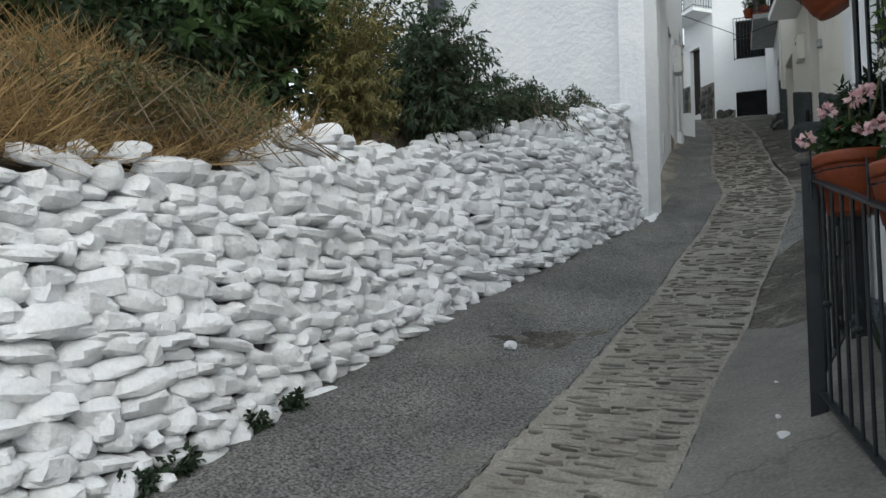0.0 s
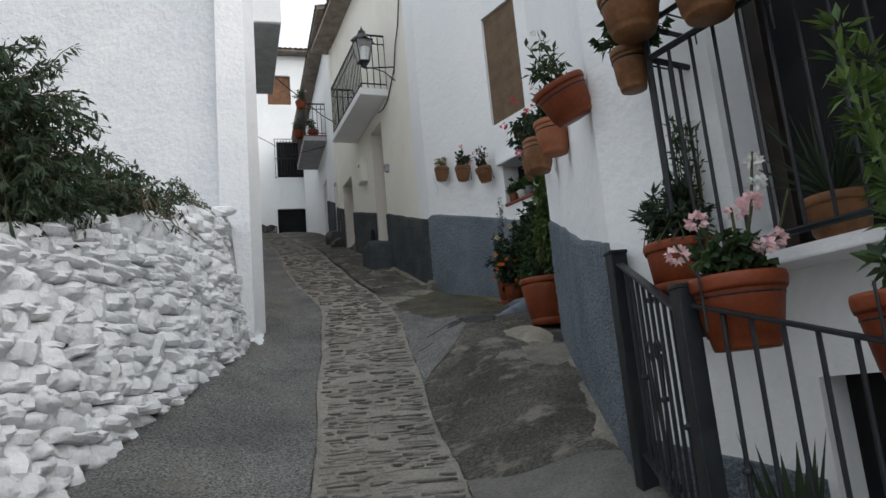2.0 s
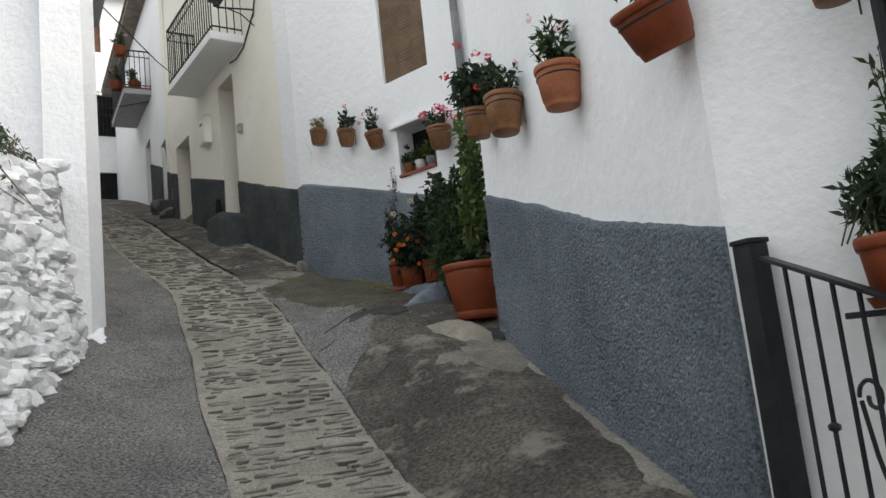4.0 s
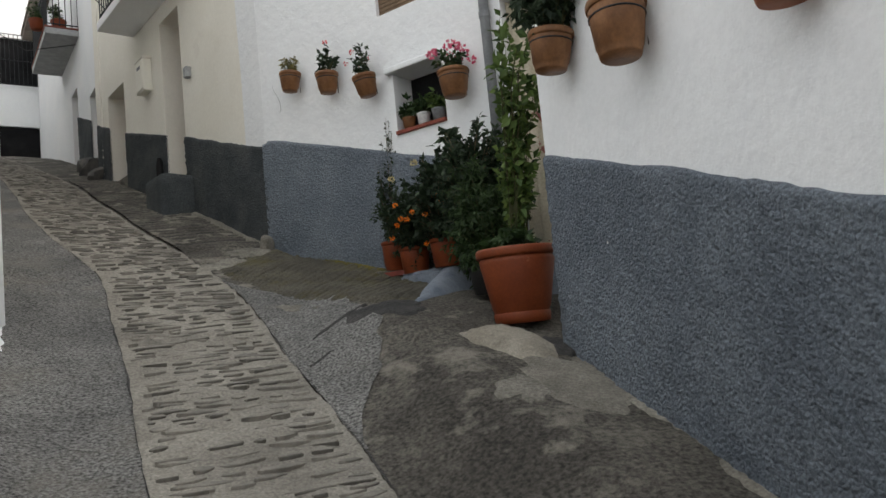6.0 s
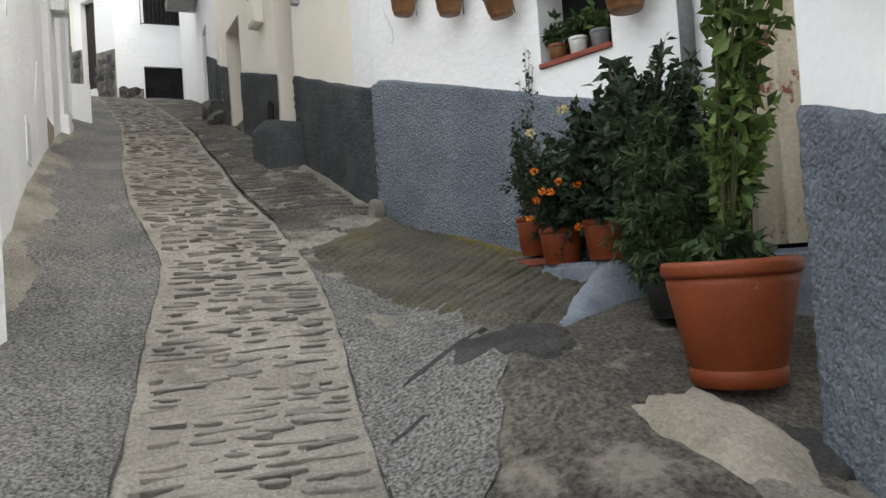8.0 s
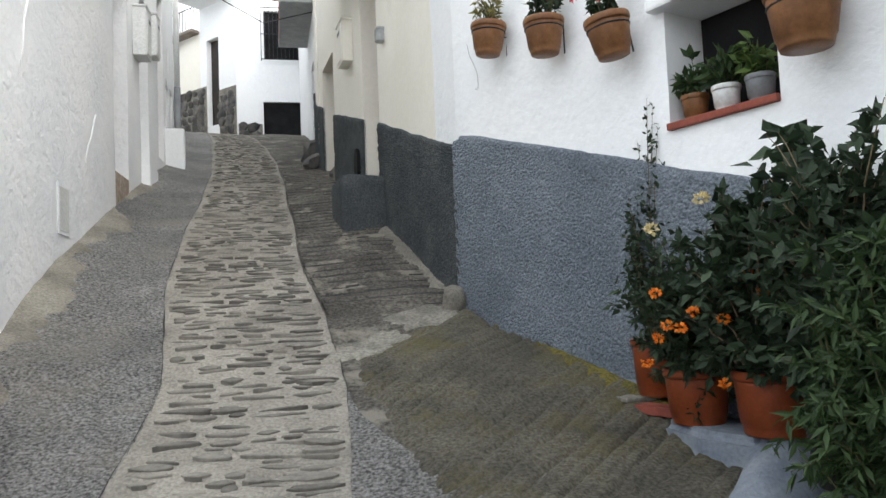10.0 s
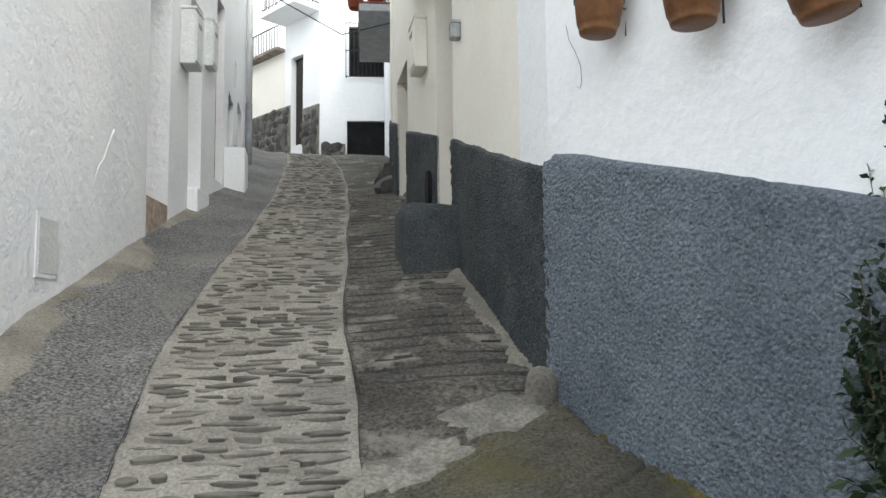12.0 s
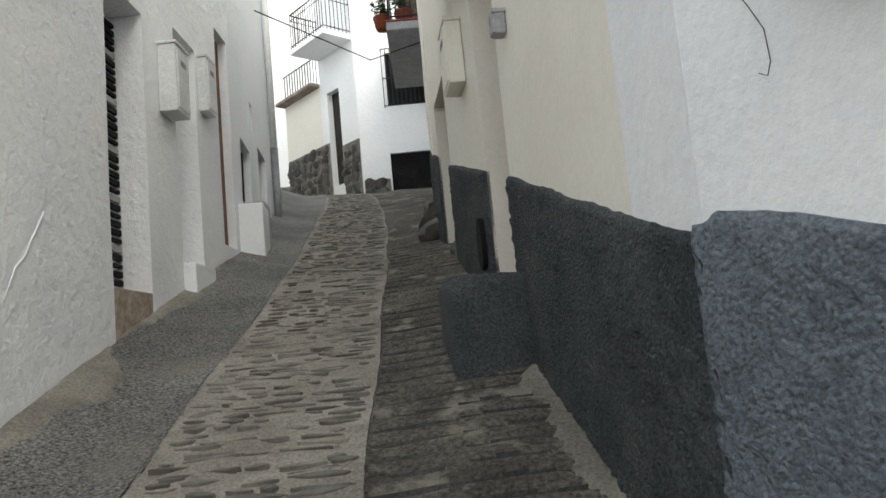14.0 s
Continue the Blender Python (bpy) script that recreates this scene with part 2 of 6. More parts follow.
# ---- mesh helpers ----
def raw(name, verts, faces, m, parent=None, label="", smooth=False):
    me = bpy.data.meshes.new(name)
    me.from_pydata([tuple(v) for v in verts], [], faces)
    me.materials.append(M[m])
    if smooth:
        me.polygons.foreach_set("use_smooth", [True] * len(me.polygons))
    me.update()
    ob = new(name, me)
    if parent:
        ob.parent = parent
    if label:
        ob["label"] = label
    return ob


def part(name, bm, m, parent=None, label="", smooth=False):
    """Links a bmesh as one mesh object under a thing or a part."""
    bmesh.ops.recalc_face_normals(bm, faces=bm.faces)
    me = bpy.data.meshes.new(name)
    bm.to_mesh(me)
    bm.free()
    me.materials.append(M[m])
    if smooth:
        me.polygons.foreach_set("use_smooth", [True] * len(me.polygons))
    ob = new(name, me)
    if parent:
        ob.parent = parent
    if label:
        ob["label"] = label
    return ob


def thing(name, label, category, group="", kind="", at=None):
    ob = tagged(new(name), label, category, group, kind)
    if at is not None:
        ob.matrix_world = at if isinstance(at, Matrix) else Matrix.Translation(at)
    return ob


def box(bm, c, size, rz=0.0, bevel=0.0, rx=0.0, ry=0.0):
    """A box round c, turned about z (degrees), with its edges rounded."""
    r = bmesh.ops.create_cube(bm, size=1.0)
    vs = r["verts"]
    bmesh.ops.transform(bm, matrix=pose(*c, rx, ry, rz) @ Matrix.Diagonal((*size, 1)), verts=vs)
    if bevel:
        es = {e for v in vs for e in v.link_edges}
        bmesh.ops.bevel(bm, geom=list(es), offset=bevel, segments=2, affect="EDGES", profile=0.6)
    return bm


def bmbox(c, size, rz=0.0, bevel=0.0, rx=0.0, ry=0.0):
    return box(bmesh.new(), c, size, rz, bevel, rx, ry)


def tube(bm, pts, r, n=6, r2=None):
    """A round rod along points; r2 is the radius at its far end."""
    pts = [Vector(p) for p in pts]
    rings = []
    for i, p in enumerate(pts):
        d = (pts[min(i + 1, len(pts) - 1)] - pts[max(i - 1, 0)]).normalized()
        a = d.orthogonal().normalized()
        b = d.cross(a)
        rr = r if r2 is None else r + (r2 - r) * i / (len(pts) - 1)
        rings.append([bm.verts.new(p + (a * math.cos(k * 2 * math.pi / n) + b * math.sin(k * 2 * math.pi / n)) * rr) for k in range(n)])
    # keep the rings from twisting against one another
    for i in range(1, len(rings)):
        best = min(range(n), key=lambda s: sum((rings[i][(k + s) % n].co - rings[i - 1][k].co).length for k in range(n)))
        rings[i] = rings[i][best:] + rings[i][:best]
    for a, b in zip(rings, rings[1:]):
        for k in range(n):
            bm.faces.new((a[k], a[(k + 1) % n], b[(k + 1) % n], b[k]))
    bm.faces.new(rings[0][::-1])
    bm.faces.new(rings[-1])
    return bm


def lathe(bm, prof, n=28, c=(0, 0, 0), sx=1.0, sy=1.0):
    """A turned body from (radius, height) pairs, open or closed at its axis."""
    rings = []
    for r, z in prof:
        if r < 1e-6:
            rings.append([bm.verts.new((c[0], c[1], c[2] + z))])
        else:
            rings.append([bm.verts.new((c[0] + sx * r * math.cos(k * 2 * math.pi / n), c[1] + sy * r * math.sin(k * 2 * math.pi / n), c[2] + z)) for k in range(n)])
    for a, b in zip(rings, rings[1:]):
        for k in range(n):
            j = (k + 1) % n
            if len(a) == 1 and len(b) > 1:
                bm.faces.new((a[0], b[k], b[j]))
            elif len(b) == 1 and len(a) > 1:
                bm.faces.new((a[k], a[j], b[0]))
            elif len(a) > 1:
                bm.faces.new((a[k], a[j], b[j], b[k]))
    return bm


def smooth_step(a, b, x):
    t = np.clip((np.asarray(x, float) - a) / (b - a), 0, 1)
    return t * t * (3 - 2 * t)


# ---- the lane: centre line of the cobbled strip and its rise ----
LANE = np.array([(2.4, -9.0, -2.5), (2.15, -3.0, -1.28), (1.95, 0.0, -0.5), (1.42, 4.4, 0.6), (1.12, 6.6, 1.2), (0.66, 10.2, 2.42), (0.33, 11.4, 2.88),
                 (-0.15, 12.7, 3.36), (-0.76, 14.8, 4.08), (-1.45, 17.2, 4.93), (-2.5, 20.3, 5.95), (-4.0, 24.2, 7.2), (-5.6, 27.0, 7.95), (-9.5, 30.5, 8.8)])


def spline(P, n=40):
    out = []
    Q = np.vstack([2 * P[0] - P[1], P, 2 * P[-1] - P[-2]])
    for i in range(1, len(Q) - 2):
        for k in range(n):
            t = k / n
            a, b, c, d = Q[i - 1:i + 3]
            out.append(0.5 * (2 * b + (c - a) * t + (2 * a - 5 * b + 4 * c - d) * t * t + (3 * b - a - 3 * c + d) * t ** 3))
    out.append(P[-1])
    return np.array(out)


LINE = spline(LANE)
TAN = np.gradient(LINE, axis=0)
TLEN = np.hypot(TAN[:, 0], TAN[:, 1])
DIRS = TAN[:, :2] / TLEN[:, None]
RISE = TAN[:, 2] / TLEN
RUN = np.r_[0, np.cumsum(np.hypot(*np.diff(LINE[:, :2], axis=0).T))]


def side_rise(v, y):
    right = 0.27 * smooth_step(0.4, 1.3, v) * (1 - 0.75 * smooth_step(8.6, 10.4, y))
    left = 0.2 * smooth_step(0.7, 1.6, -v) * (1 - 0.6 * smooth_step(7, 9, y) * (1 - smooth_step(11, 12.5, y)))
    return right + left


def gz(x, y):
    """The height of the ground."""
    i = int(((LINE[:, 0] - x) ** 2 + (LINE[:, 1] - y) ** 2).argmin())
    o = np.array([x - LINE[i, 0], y - LINE[i, 1]])
    v = o[0] * DIRS[i, 1] - o[1] * DIRS[i, 0]
    along = float(np.clip(o @ DIRS[i], -3, 3))
    return float(LINE[i, 2] + along * RISE[i] + side_rise(v, y))


def lane_point(run, v):
    """The place at a distance along the lane and across it (to the right)."""
    x, y = np.interp(run, RUN, LINE[:, 0]), np.interp(run, RUN, LINE[:, 1])
    dx, dy = np.interp(run, RUN, DIRS[:, 0]), np.interp(run, RUN, DIRS[:, 1])
    px, py = x + v * dy, y - v * dx
    return px, py, float(np.interp(run, RUN, LINE[:, 2]) + side_rise(v, py))


def strip_half(run):
    return 0.45 + 0.06 * float(smooth_step(15, 19, run)) + 0.012 * math.sin(run * 0.9) + 0.012 * math.sin(run * 2.7 + 1) + 0.01 * noise.noise((run * 6, 0, 0))


def lane_mesh(name, label, m, va, vb, cols, step, r0, r1, lift=0.0, rough=0.01, ns=2.0, ridges=0.0):
    """A length of paving between two lines across the lane (each a function of the run), with uneven relief."""
    rows = int((r1 - r0) / step) + 1
    vs, fs = [], []
    for i in range(rows):
        run = r0 + i * step
        a, b = va(run), vb(run)
        for j in range(cols + 1):
            v = a + (b - a) * j / cols
            x, y, z = lane_point(run, v)
            z += lift + rough * (noise.noise((x * ns, y * ns, 3.3)) + 0.5 * noise.noise((x * ns * 4, y * ns * 4, 1.3)))
            if ridges:
                z += ridges * (noise.noise((run * 11, v * 3.2, 5)) + 0.7 * noise.noise((run * 24, v * 6, 9)))
            vs.append((x, y, z))
    w = cols + 1
    for i in range(rows - 1):
        for j in range(cols):
            fs.append((i * w + j, i * w + j + 1, (i + 1) * w + j + 1, (i + 1) * w + j))
    ob = raw(name, vs, fs, m, smooth=True)
    return tagged(ob, label, "pavement", kind="structure")


R0, R1 = 4.0, float(RUN[-1]) - 1.0
lane_mesh("road_left", "worn grey exposed-aggregate concrete roadway beside the cobbled strip", "asphalt", lambda r: -4.2, lambda r: -strip_half(r), 34, 0.09, R0, R1, 0.0, 0.012)
lane_mesh("road_right", "dark stained rough concrete roadway beside the cobbled strip", "concrete", strip_half, lambda r: 4.4, 40, 0.09, R0, R1, 0.0, 0.014)
cob = lane_mesh("cobbled_strip", "pale mortar strip set with thin slate stones across the lane", "mortar", lambda r: -strip_half(r), strip_half, 26, 0.02, R0, R1, 0.004, 0.007, 3.0, 0.021)


def verge(run):
    """Outer edge of the grey aggregate beside the cobbled strip, before the mossy apron."""
    y = float(np.interp(run, RUN, LINE[:, 1]))
    f = float(smooth_step(7.2, 8.5, y) * (1 - smooth_step(9.0, 10.6, y)))
    return strip_half(run) + 0.02 + f * (0.62 + 0.14 * noise.noise((run * 1.7, 4, 0)) + 0.07 * noise.noise((run * 7, 4, 0)))


lane_mesh("road_verge", "grey exposed-aggregate concrete with worn edge beside the cobbles", "asphalt", strip_half, verge, 24, 0.02, float(np.interp(7.2, LINE[:, 1], RUN)), float(np.interp(10.6, LINE[:, 1], RUN)), 0.011, 0.012)


def gate_slab():
    """Smooth paler concrete before the gate; its upper edge runs aslant from the cobbles to the wall corner."""
    vs, fs = [], []
    rows, cols = 120, 30
    for j in range(cols + 1):
        f = j / cols
        for i in range(rows + 1):
            v0 = 0.45 + 2.6 * f
            end = float(np.interp(5.05, LINE[:, 1], RUN)) - 0.62 * (v0 - 0.45) + 0.05 * noise.noise((v0 * 3, 2, 0))
            run = R0 + (end - R0) * i / rows
            v = strip_half(run) + 2.6 * f
            x, y, z = lane_point(run, v)
            vs.append((x, y, z + 0.016 - 0.03 * (i == rows) + 0.008 * noise.noise((x * 2, y * 2, 3.3)) + 0.004 * math.sin(run * 40 + v * 14)))
    w = rows + 1
    for j in range(cols):
        for i in range(rows):
            fs.append((j * w + i, (j + 1) * w + i, (j + 1) * w + i + 1, j * w + i + 1))
    return tagged(raw("road_gate_slab", vs, fs, "slab", smooth=True), "paler smooth concrete paving before the iron gate", "pavement", kind="structure")


gate_slab()


def joint_line(name, side):
    """The open joint along an edge of the cobbled strip."""
    vs, fs = [], []
    rows = int((R1 - R0 - 0.3) / 0.07)
    for i in range(rows):
        run = R0 + 0.1 + i * 0.07
        c = side * (strip_half(run) + 0.004)
        w = max(0.001, 0.002 + 0.009 * noise.noise((run * 2.2, side * 3, 2)))
        for v in (c - w, c + w):
            x, y, z = lane_point(run, v)
            vs.append((x, y, z + 0.013))
    for i in range(rows - 1):
        fs.append((2 * i, 2 * i + 1, 2 * i + 3, 2 * i + 2))
    return tagged(raw(name, vs, fs, "tar", smooth=True), "dark open joint along the cobbled strip", "pavement joint", kind="structure")


joint_line("trim_joint_left", -1)
joint_line("trim_joint_right", 1)


def ground_sheet():
    xs = np.r_[-900, -300, -100, -40, -20, np.arange(-12, 12.1, 0.75), 20, 40, 100, 300, 900]
    ys = np.r_[-900, -300, -100, -40, -20, np.arange(-10, 36.1, 0.75), 50, 100, 300, 900]
    vs = [(x, y, gz(max(-9, min(8, x)), max(-9, min(30, y))) - (0.12 if abs(x) < 15 else 0.6)) for y in ys for x in xs]
    w = len(xs)
    fs = [(j * w + i, j * w + i + 1, (j + 1) * w + i + 1, (j + 1) * w + i) for j in range(len(ys) - 1) for i in range(w - 1)]
    return tagged(raw("ground", vs, fs, "earth", smooth=True), "bare brown earth of the hillside under the village", "ground", kind="structure")


ground_sheet()


# ---- walls ----
def wall(name, p0, p1, top, m, label, holes=(), thick=0.35, base=None, top1=None):
    """An upright wall from p0 to p1 with its face to the left of that way, and openings (s0, s1, z0, z1) that go through it."""
    p0, p1 = Vector((*p0, 0)), Vector((*p1, 0))
    d = p1 - p0
    ln = d.length
    d.normalize()
    n = Vector((-d.y, d.x, 0))
    lo = base if base is not None else min(gz(*(p0 + d * s).to_2d()) for s in np.linspace(0, ln, 6)) - 0.5
    top1 = top if top1 is None else top1
    ss = sorted({0.0, ln, *[h[0] for h in holes], *[h[1] for h in holes], *np.arange(0.5, ln, 0.5)})
    zs = sorted({lo, *[h[2] for h in holes], *[h[3] for h in holes], *np.arange(math.ceil(lo), min(top, top1) - 0.2, 0.5)})
    zs = zs + [None]
    bm = bmesh.new()
    cache = {}

    def vert(s, z, back):
        key = (round(s, 4), z if z is None else round(z, 4), back)
        if key not in cache:
            zz = top + (top1 - top) * s / ln if z is None else z
            p = p0 + d * s - n * (thick if back else 0)
            if not back:
                p = p + n * 0.012 * noise.noise((p.x * 0.9, p.y * 0.9, zz * 0.9))
            cache[key] = bm.verts.new((p.x, p.y, zz))
        return cache[key]

    def solid(i, k):
        if i < 0 or k < 0 or i >= len(ss) - 1 or k >= len(zs) - 1:
            return False
        sm = (ss[i] + ss[i + 1]) / 2
        zm = (zs[k] + (zs[k + 1] if zs[k + 1] is not None else max(top, top1))) / 2
        return not any(h[0] < sm < h[1] and h[2] < zm < h[3] for h in holes)

    for i in range(len(ss) - 1):
        for k in range(len(zs) - 1):
            if not solid(i, k):
                continue
            a, b, z0, z1 = ss[i], ss[i + 1], zs[k], zs[k + 1]
            bm.faces.new([vert(a, z0, 0), vert(b, z0, 0), vert(b, z1, 0), vert(a, z1, 0)])
            bm.faces.new([vert(a, z0, 1), vert(a, z1, 1), vert(b, z1, 1), vert(b, z0, 1)])
            if not solid(i - 1, k):
                bm.faces.new([vert(a, z0, 0), vert(a, z1, 0), vert(a, z1, 1), vert(a, z0, 1)])
            if not solid(i + 1, k):
                bm.faces.new([vert(b, z0, 0), vert(b, z0, 1), vert(b, z1, 1), vert(b, z1, 0)])
            if not solid(i, k - 1):
                bm.faces.new([vert(a, z0, 0), vert(a, z0, 1), vert(b, z0, 1), vert(b, z0, 0)])
            if not solid(i, k + 1):
                bm.faces.new([vert(a, z1, 0), vert(b, z1, 0), vert(b, z1, 1), vert(a, z1, 1)])
    return tagged(part(name, bm, m), label, "wall", kind="structure")


def on(p0, p1, s, out=0.0):
    """The place s metres along a wall's face and out from it."""
    d = Vector((p1[0] - p0[0], p1[1] - p0[1])).normalized()
    return Vector((p0[0], p0[1])) + d * s + Vector((-d.y, d.x)) * out


def angle(p0, p1):
    return math.degrees(math.atan2(p1[1] - p0[1], p1[0] - p0[0]))


def dado(name, p0, p1, s0, s1, tops, m, label, out=0.025, step=0.02, amp=0.017, bottom=None):
    """A roughcast skirting band: tops gives (s, z) of its upper edge; it reaches into the ground."""
    cols = int((s1 - s0) / step)
    rows = 56
    vs, fs = [], []
    for i in range(cols + 1):
        s = s0 + (s1 - s0) * i / cols
        q = on(p0, p1, s)
        zt = float(np.interp(s, [t[0] for t in tops], [t[1] for t in tops])) + 0.012 * noise.noise((s * 3, 1, 2)) + 0.006 * noise.noise((s * 14, 5, 2))
        zb = (gz(*q) if bottom is None else bottom) - 0.25
        for k in range(rows + 1):
            f = k / rows
            z = zb + (zt - zb) * f
            o = out + amp * (noise.noise((s * 24, z * 40, 7)) + 0.55 * noise.noise((s * 60, z * 85, 3))) + 0.008 * noise.noise((s * 2, z * 2, 1))
            o *= 1 if f < 0.985 else 0.45
            p = on(p0, p1, s, max(0.003, o))
            vs.append((p.x, p.y, z))
        p = on(p0, p1, s, -0.02)
        vs.append((p.x, p.y, zt + 0.002))
    w = rows + 2
    for i in range(cols):
        for k in range(rows + 1):
            fs.append((i * w + k, (i + 1) * w + k, (i + 1) * w + k + 1, i * w + k + 1))
    # closed ends
    n0 = len(vs)
    for i in (0, cols):
        q = on(p0, p1, s0 if i == 0 else s1, -0.02)
        vs.append((q.x, q.y, vs[i * w][2]))
        ring = [i * w + k for k in range(w)] + [len(vs) - 1]
        fs.append(tuple(ring if i == 0 else ring[::-1]))
    return tagged(raw(name, vs, fs, m, smooth=True), label, "wall skirting", kind="structure")

# near house at the gate, the bent house beside it, and the cream house up the lane
K, E = (2.66, 4.25), (2.935, 7.74)
FA = (4.41, 1.22)
OB0, OB1 = (4.2, 8.3), (1.7, 12.0)
CR1 = (-0.6, 18.15)
R3A, R3B = (-0.42, 18.2), (-3.1, 27.9)
FH0, FH1 = (-1.0, 28.6), (-4.87, 27.56)

wall("wall_gate_house_lane", K, E, 6.2, "white", "white painted plaster side wall of the house by the gate")
wall("wall_gate_house_end", E, (5.2, 8.0), 6.2, "white", "white plaster end wall behind the doorway recess")
wall("wall_gate_house_front", FA, K, 6.2, "white", "white painted house front behind the iron railing", holes=[(0.9, 2.7, 1.69, 3.6), (1.55, 2.46, 0.4, 1.21)])
# added out of view to close the right side; low to admit light
wall("wall_gate_house_far", (5.9, -3.5), FA, 2.4, "white", "plain white closing wall added out of view")
wall("wall_bent_house", OB0, OB1, 9.6, "white", "white plaster house wall with hanging flower pots", holes=[(0.15, 1.25, 2.3, 4.75), (1.93, 2.53, 3.84, 4.43), (1.91, 2.66, 5.06, 6.75)], thick=0.4)
CREAM_HOLES = [(1.85, 2.6, 4.3, 6.78), (4.42, 5.35, 4.4, 6.5)]
wall("wall_cream_house_corner", OB1, on(OB1, CR1, 0.5), 9.6, "white", "white painted corner strip of the house", thick=0.3)
wall("wall_cream_house", tuple(on(OB1, CR1, 0.5)), CR1, 10.3, "cream", "cream painted house wall along the lane", holes=CREAM_HOLES, thick=0.4)
wall("wall_cream_house_end", CR1, tuple(Vector(CR1) + Vector((4, 1.2))), 10.3, "cream", "cream end wall of the house")
wall("wall_upper_right_house", R3A, R3B, 11.6, "white", "white house wall high up the lane", holes=[(0.9, 1.7, 4.9, 7.3), (3.2, 4.0, 5.6, 8.0)], thick=0.4)
wall("wall_end_house", FH0, FH1, 15.4, "white", "white house front closing the lane", thick=0.4,
     holes=[(2.2, 3.26, 7.6, 9.02), (1.95, 3.2, 10.3, 11.75), (2.55, 3.45, 13.3, 14.55)])
SD = (-7.9, 29.6)
SM = tuple(on(FH1, SD, 1.7))
wall("wall_end_house_side", FH1, SM, 15.4, "white", "pale side wall of the house closing the lane", thick=0.4, holes=[(0.8, 1.38, 8.5, 11.15)])
wall("wall_end_house_annex", SM, SD, 11.45, "cream", "low cream annex wall under a terrace", thick=0.4)
wall("wall_back_house", (-8.6, 33.2), (-15.5, 31.0), 16.5, "white", "white house wall in the distance", holes=[(1.6, 2.4, 13.0, 14.6)])

# left side, from the low house by the stone wall up the lane
LW = [(-0.47, 9.1), (-1.95, 14.27), (-2.68, 17.3), (-3.97, 20.8), (-6.6, 25.6), (-13.0, 29.5)]
wall("wall_left_house_lane", LW[1], LW[0], 9.4, "lime", "whitewashed lumpy wall of the house along the lane")
wall("wall_left_house_front", LW[0], (-8.5, 10.35), 9.4, "lime", "whitewashed lumpy gable wall above the stone wall", holes=[(3.86, 4.6, 6.15, 7.2)])
L2 = (LW[2], LW[1])
wall("wall_left_doors", LW[2], LW[1], 10.2, "lime", "whitewashed wall with deep door recesses", thick=0.55,
     holes=[(2.42, 3.09, 4.15, 6.85), (1.2, 1.75, 4.6, 7.05), (0.1, 0.52, 5.2, 7.6)])
wall("wall_left_upper", LW[3], LW[2], 10.8, "white", "white house wall with small dark openings", holes=[(2.55, 3.3, 5.5, 6.65), (1.05, 1.8, 5.7, 6.95), (2.05, 2.3, 7.05, 7.45)], thick=0.4)
wall("wall_left_top", LW[4], LW[3], 11.5, "white", "white house wall at the bend of the lane")
wall("wall_left_end", LW[5], LW[4], 12.5, "white", "white house wall beyond the bend")
# added unseen behind the start to close the scene; its height limits light
wall("wall_behind_lane", (-9.0, -8.6), (8.0, -8.6), 1.5, "white", "plain white wall added out of view to close the lane behind", base=-4)

wall("wall_gate_house_back", (5.2, 8.0), FA, 6.2, "white", "plain white back wall of the house by the gate")


def roof_slab(name, pts, z, label, t=0.16):
    """A flat grey clay roof over a house, with a small overhang where the outline gives one."""
    bm = bmesh.new()
    f = bm.faces.new([bm.verts.new((x, y, z)) for x, y in pts])
    r = bmesh.ops.extrude_face_region(bm, geom=[f])
    for v in [g for g in r["geom"] if isinstance(g, bmesh.types.BMVert)]:
        v.co.z += t
    return tagged(part(name, bm, "roofclay"), label, "roof", kind="structure")


M["roofclay"] = mat("grey_roof_clay", (0.22, 0.22, 0.22), (0.34, 0.33, 0.32), 2, 0.9, 0.5, 30, 0.02)
roof_slab("roof_gate_house", [K, E, (5.2, 8.0), FA], 6.2, "flat grey clay roof of the house by the gate")
roof_slab("roof_bent_house", [OB0, OB1, tuple(on(OB1, CR1, 0.5)), (7.0, 15.0), (7.5, 9.0)], 9.6, "flat grey clay roof of the white house")
roof_slab("roof_cream_house_flat", [tuple(on(OB1, CR1, 0.5, -0.4)), tuple(on(OB1, CR1, 6.56, -0.4)), (4.0, 19.5), (6.0, 14.5)], 10.32, "flat grey clay roof of the cream house")
roof_slab("roof_upper_house_flat", [R3A, R3B, (1.5, 29.0), (4.0, 19.8)], 11.62, "flat grey clay roof high up the lane")
roof_slab("roof_end_house_flat", [FH0, FH1, SM, (-3.0, 36.0)], 15.42, "flat grey clay roof of the end house")
roof_slab("roof_left_house", [LW[0], LW[1], (-9.0, 15.5), (-8.5, 10.35)], 9.4, "flat grey clay roof of the whitewashed house")
roof_slab("roof_left_doors", [LW[1], LW[2], (-9.0, 19.0), (-9.0, 15.5)], 10.2, "flat grey clay roof of the house with recessed doors")
roof_slab("roof_left_upper", [LW[2], LW[3], LW[4], (-12.0, 24.0), (-9.0, 19.0)], 11.5, "flat grey clay roof of the upper house")

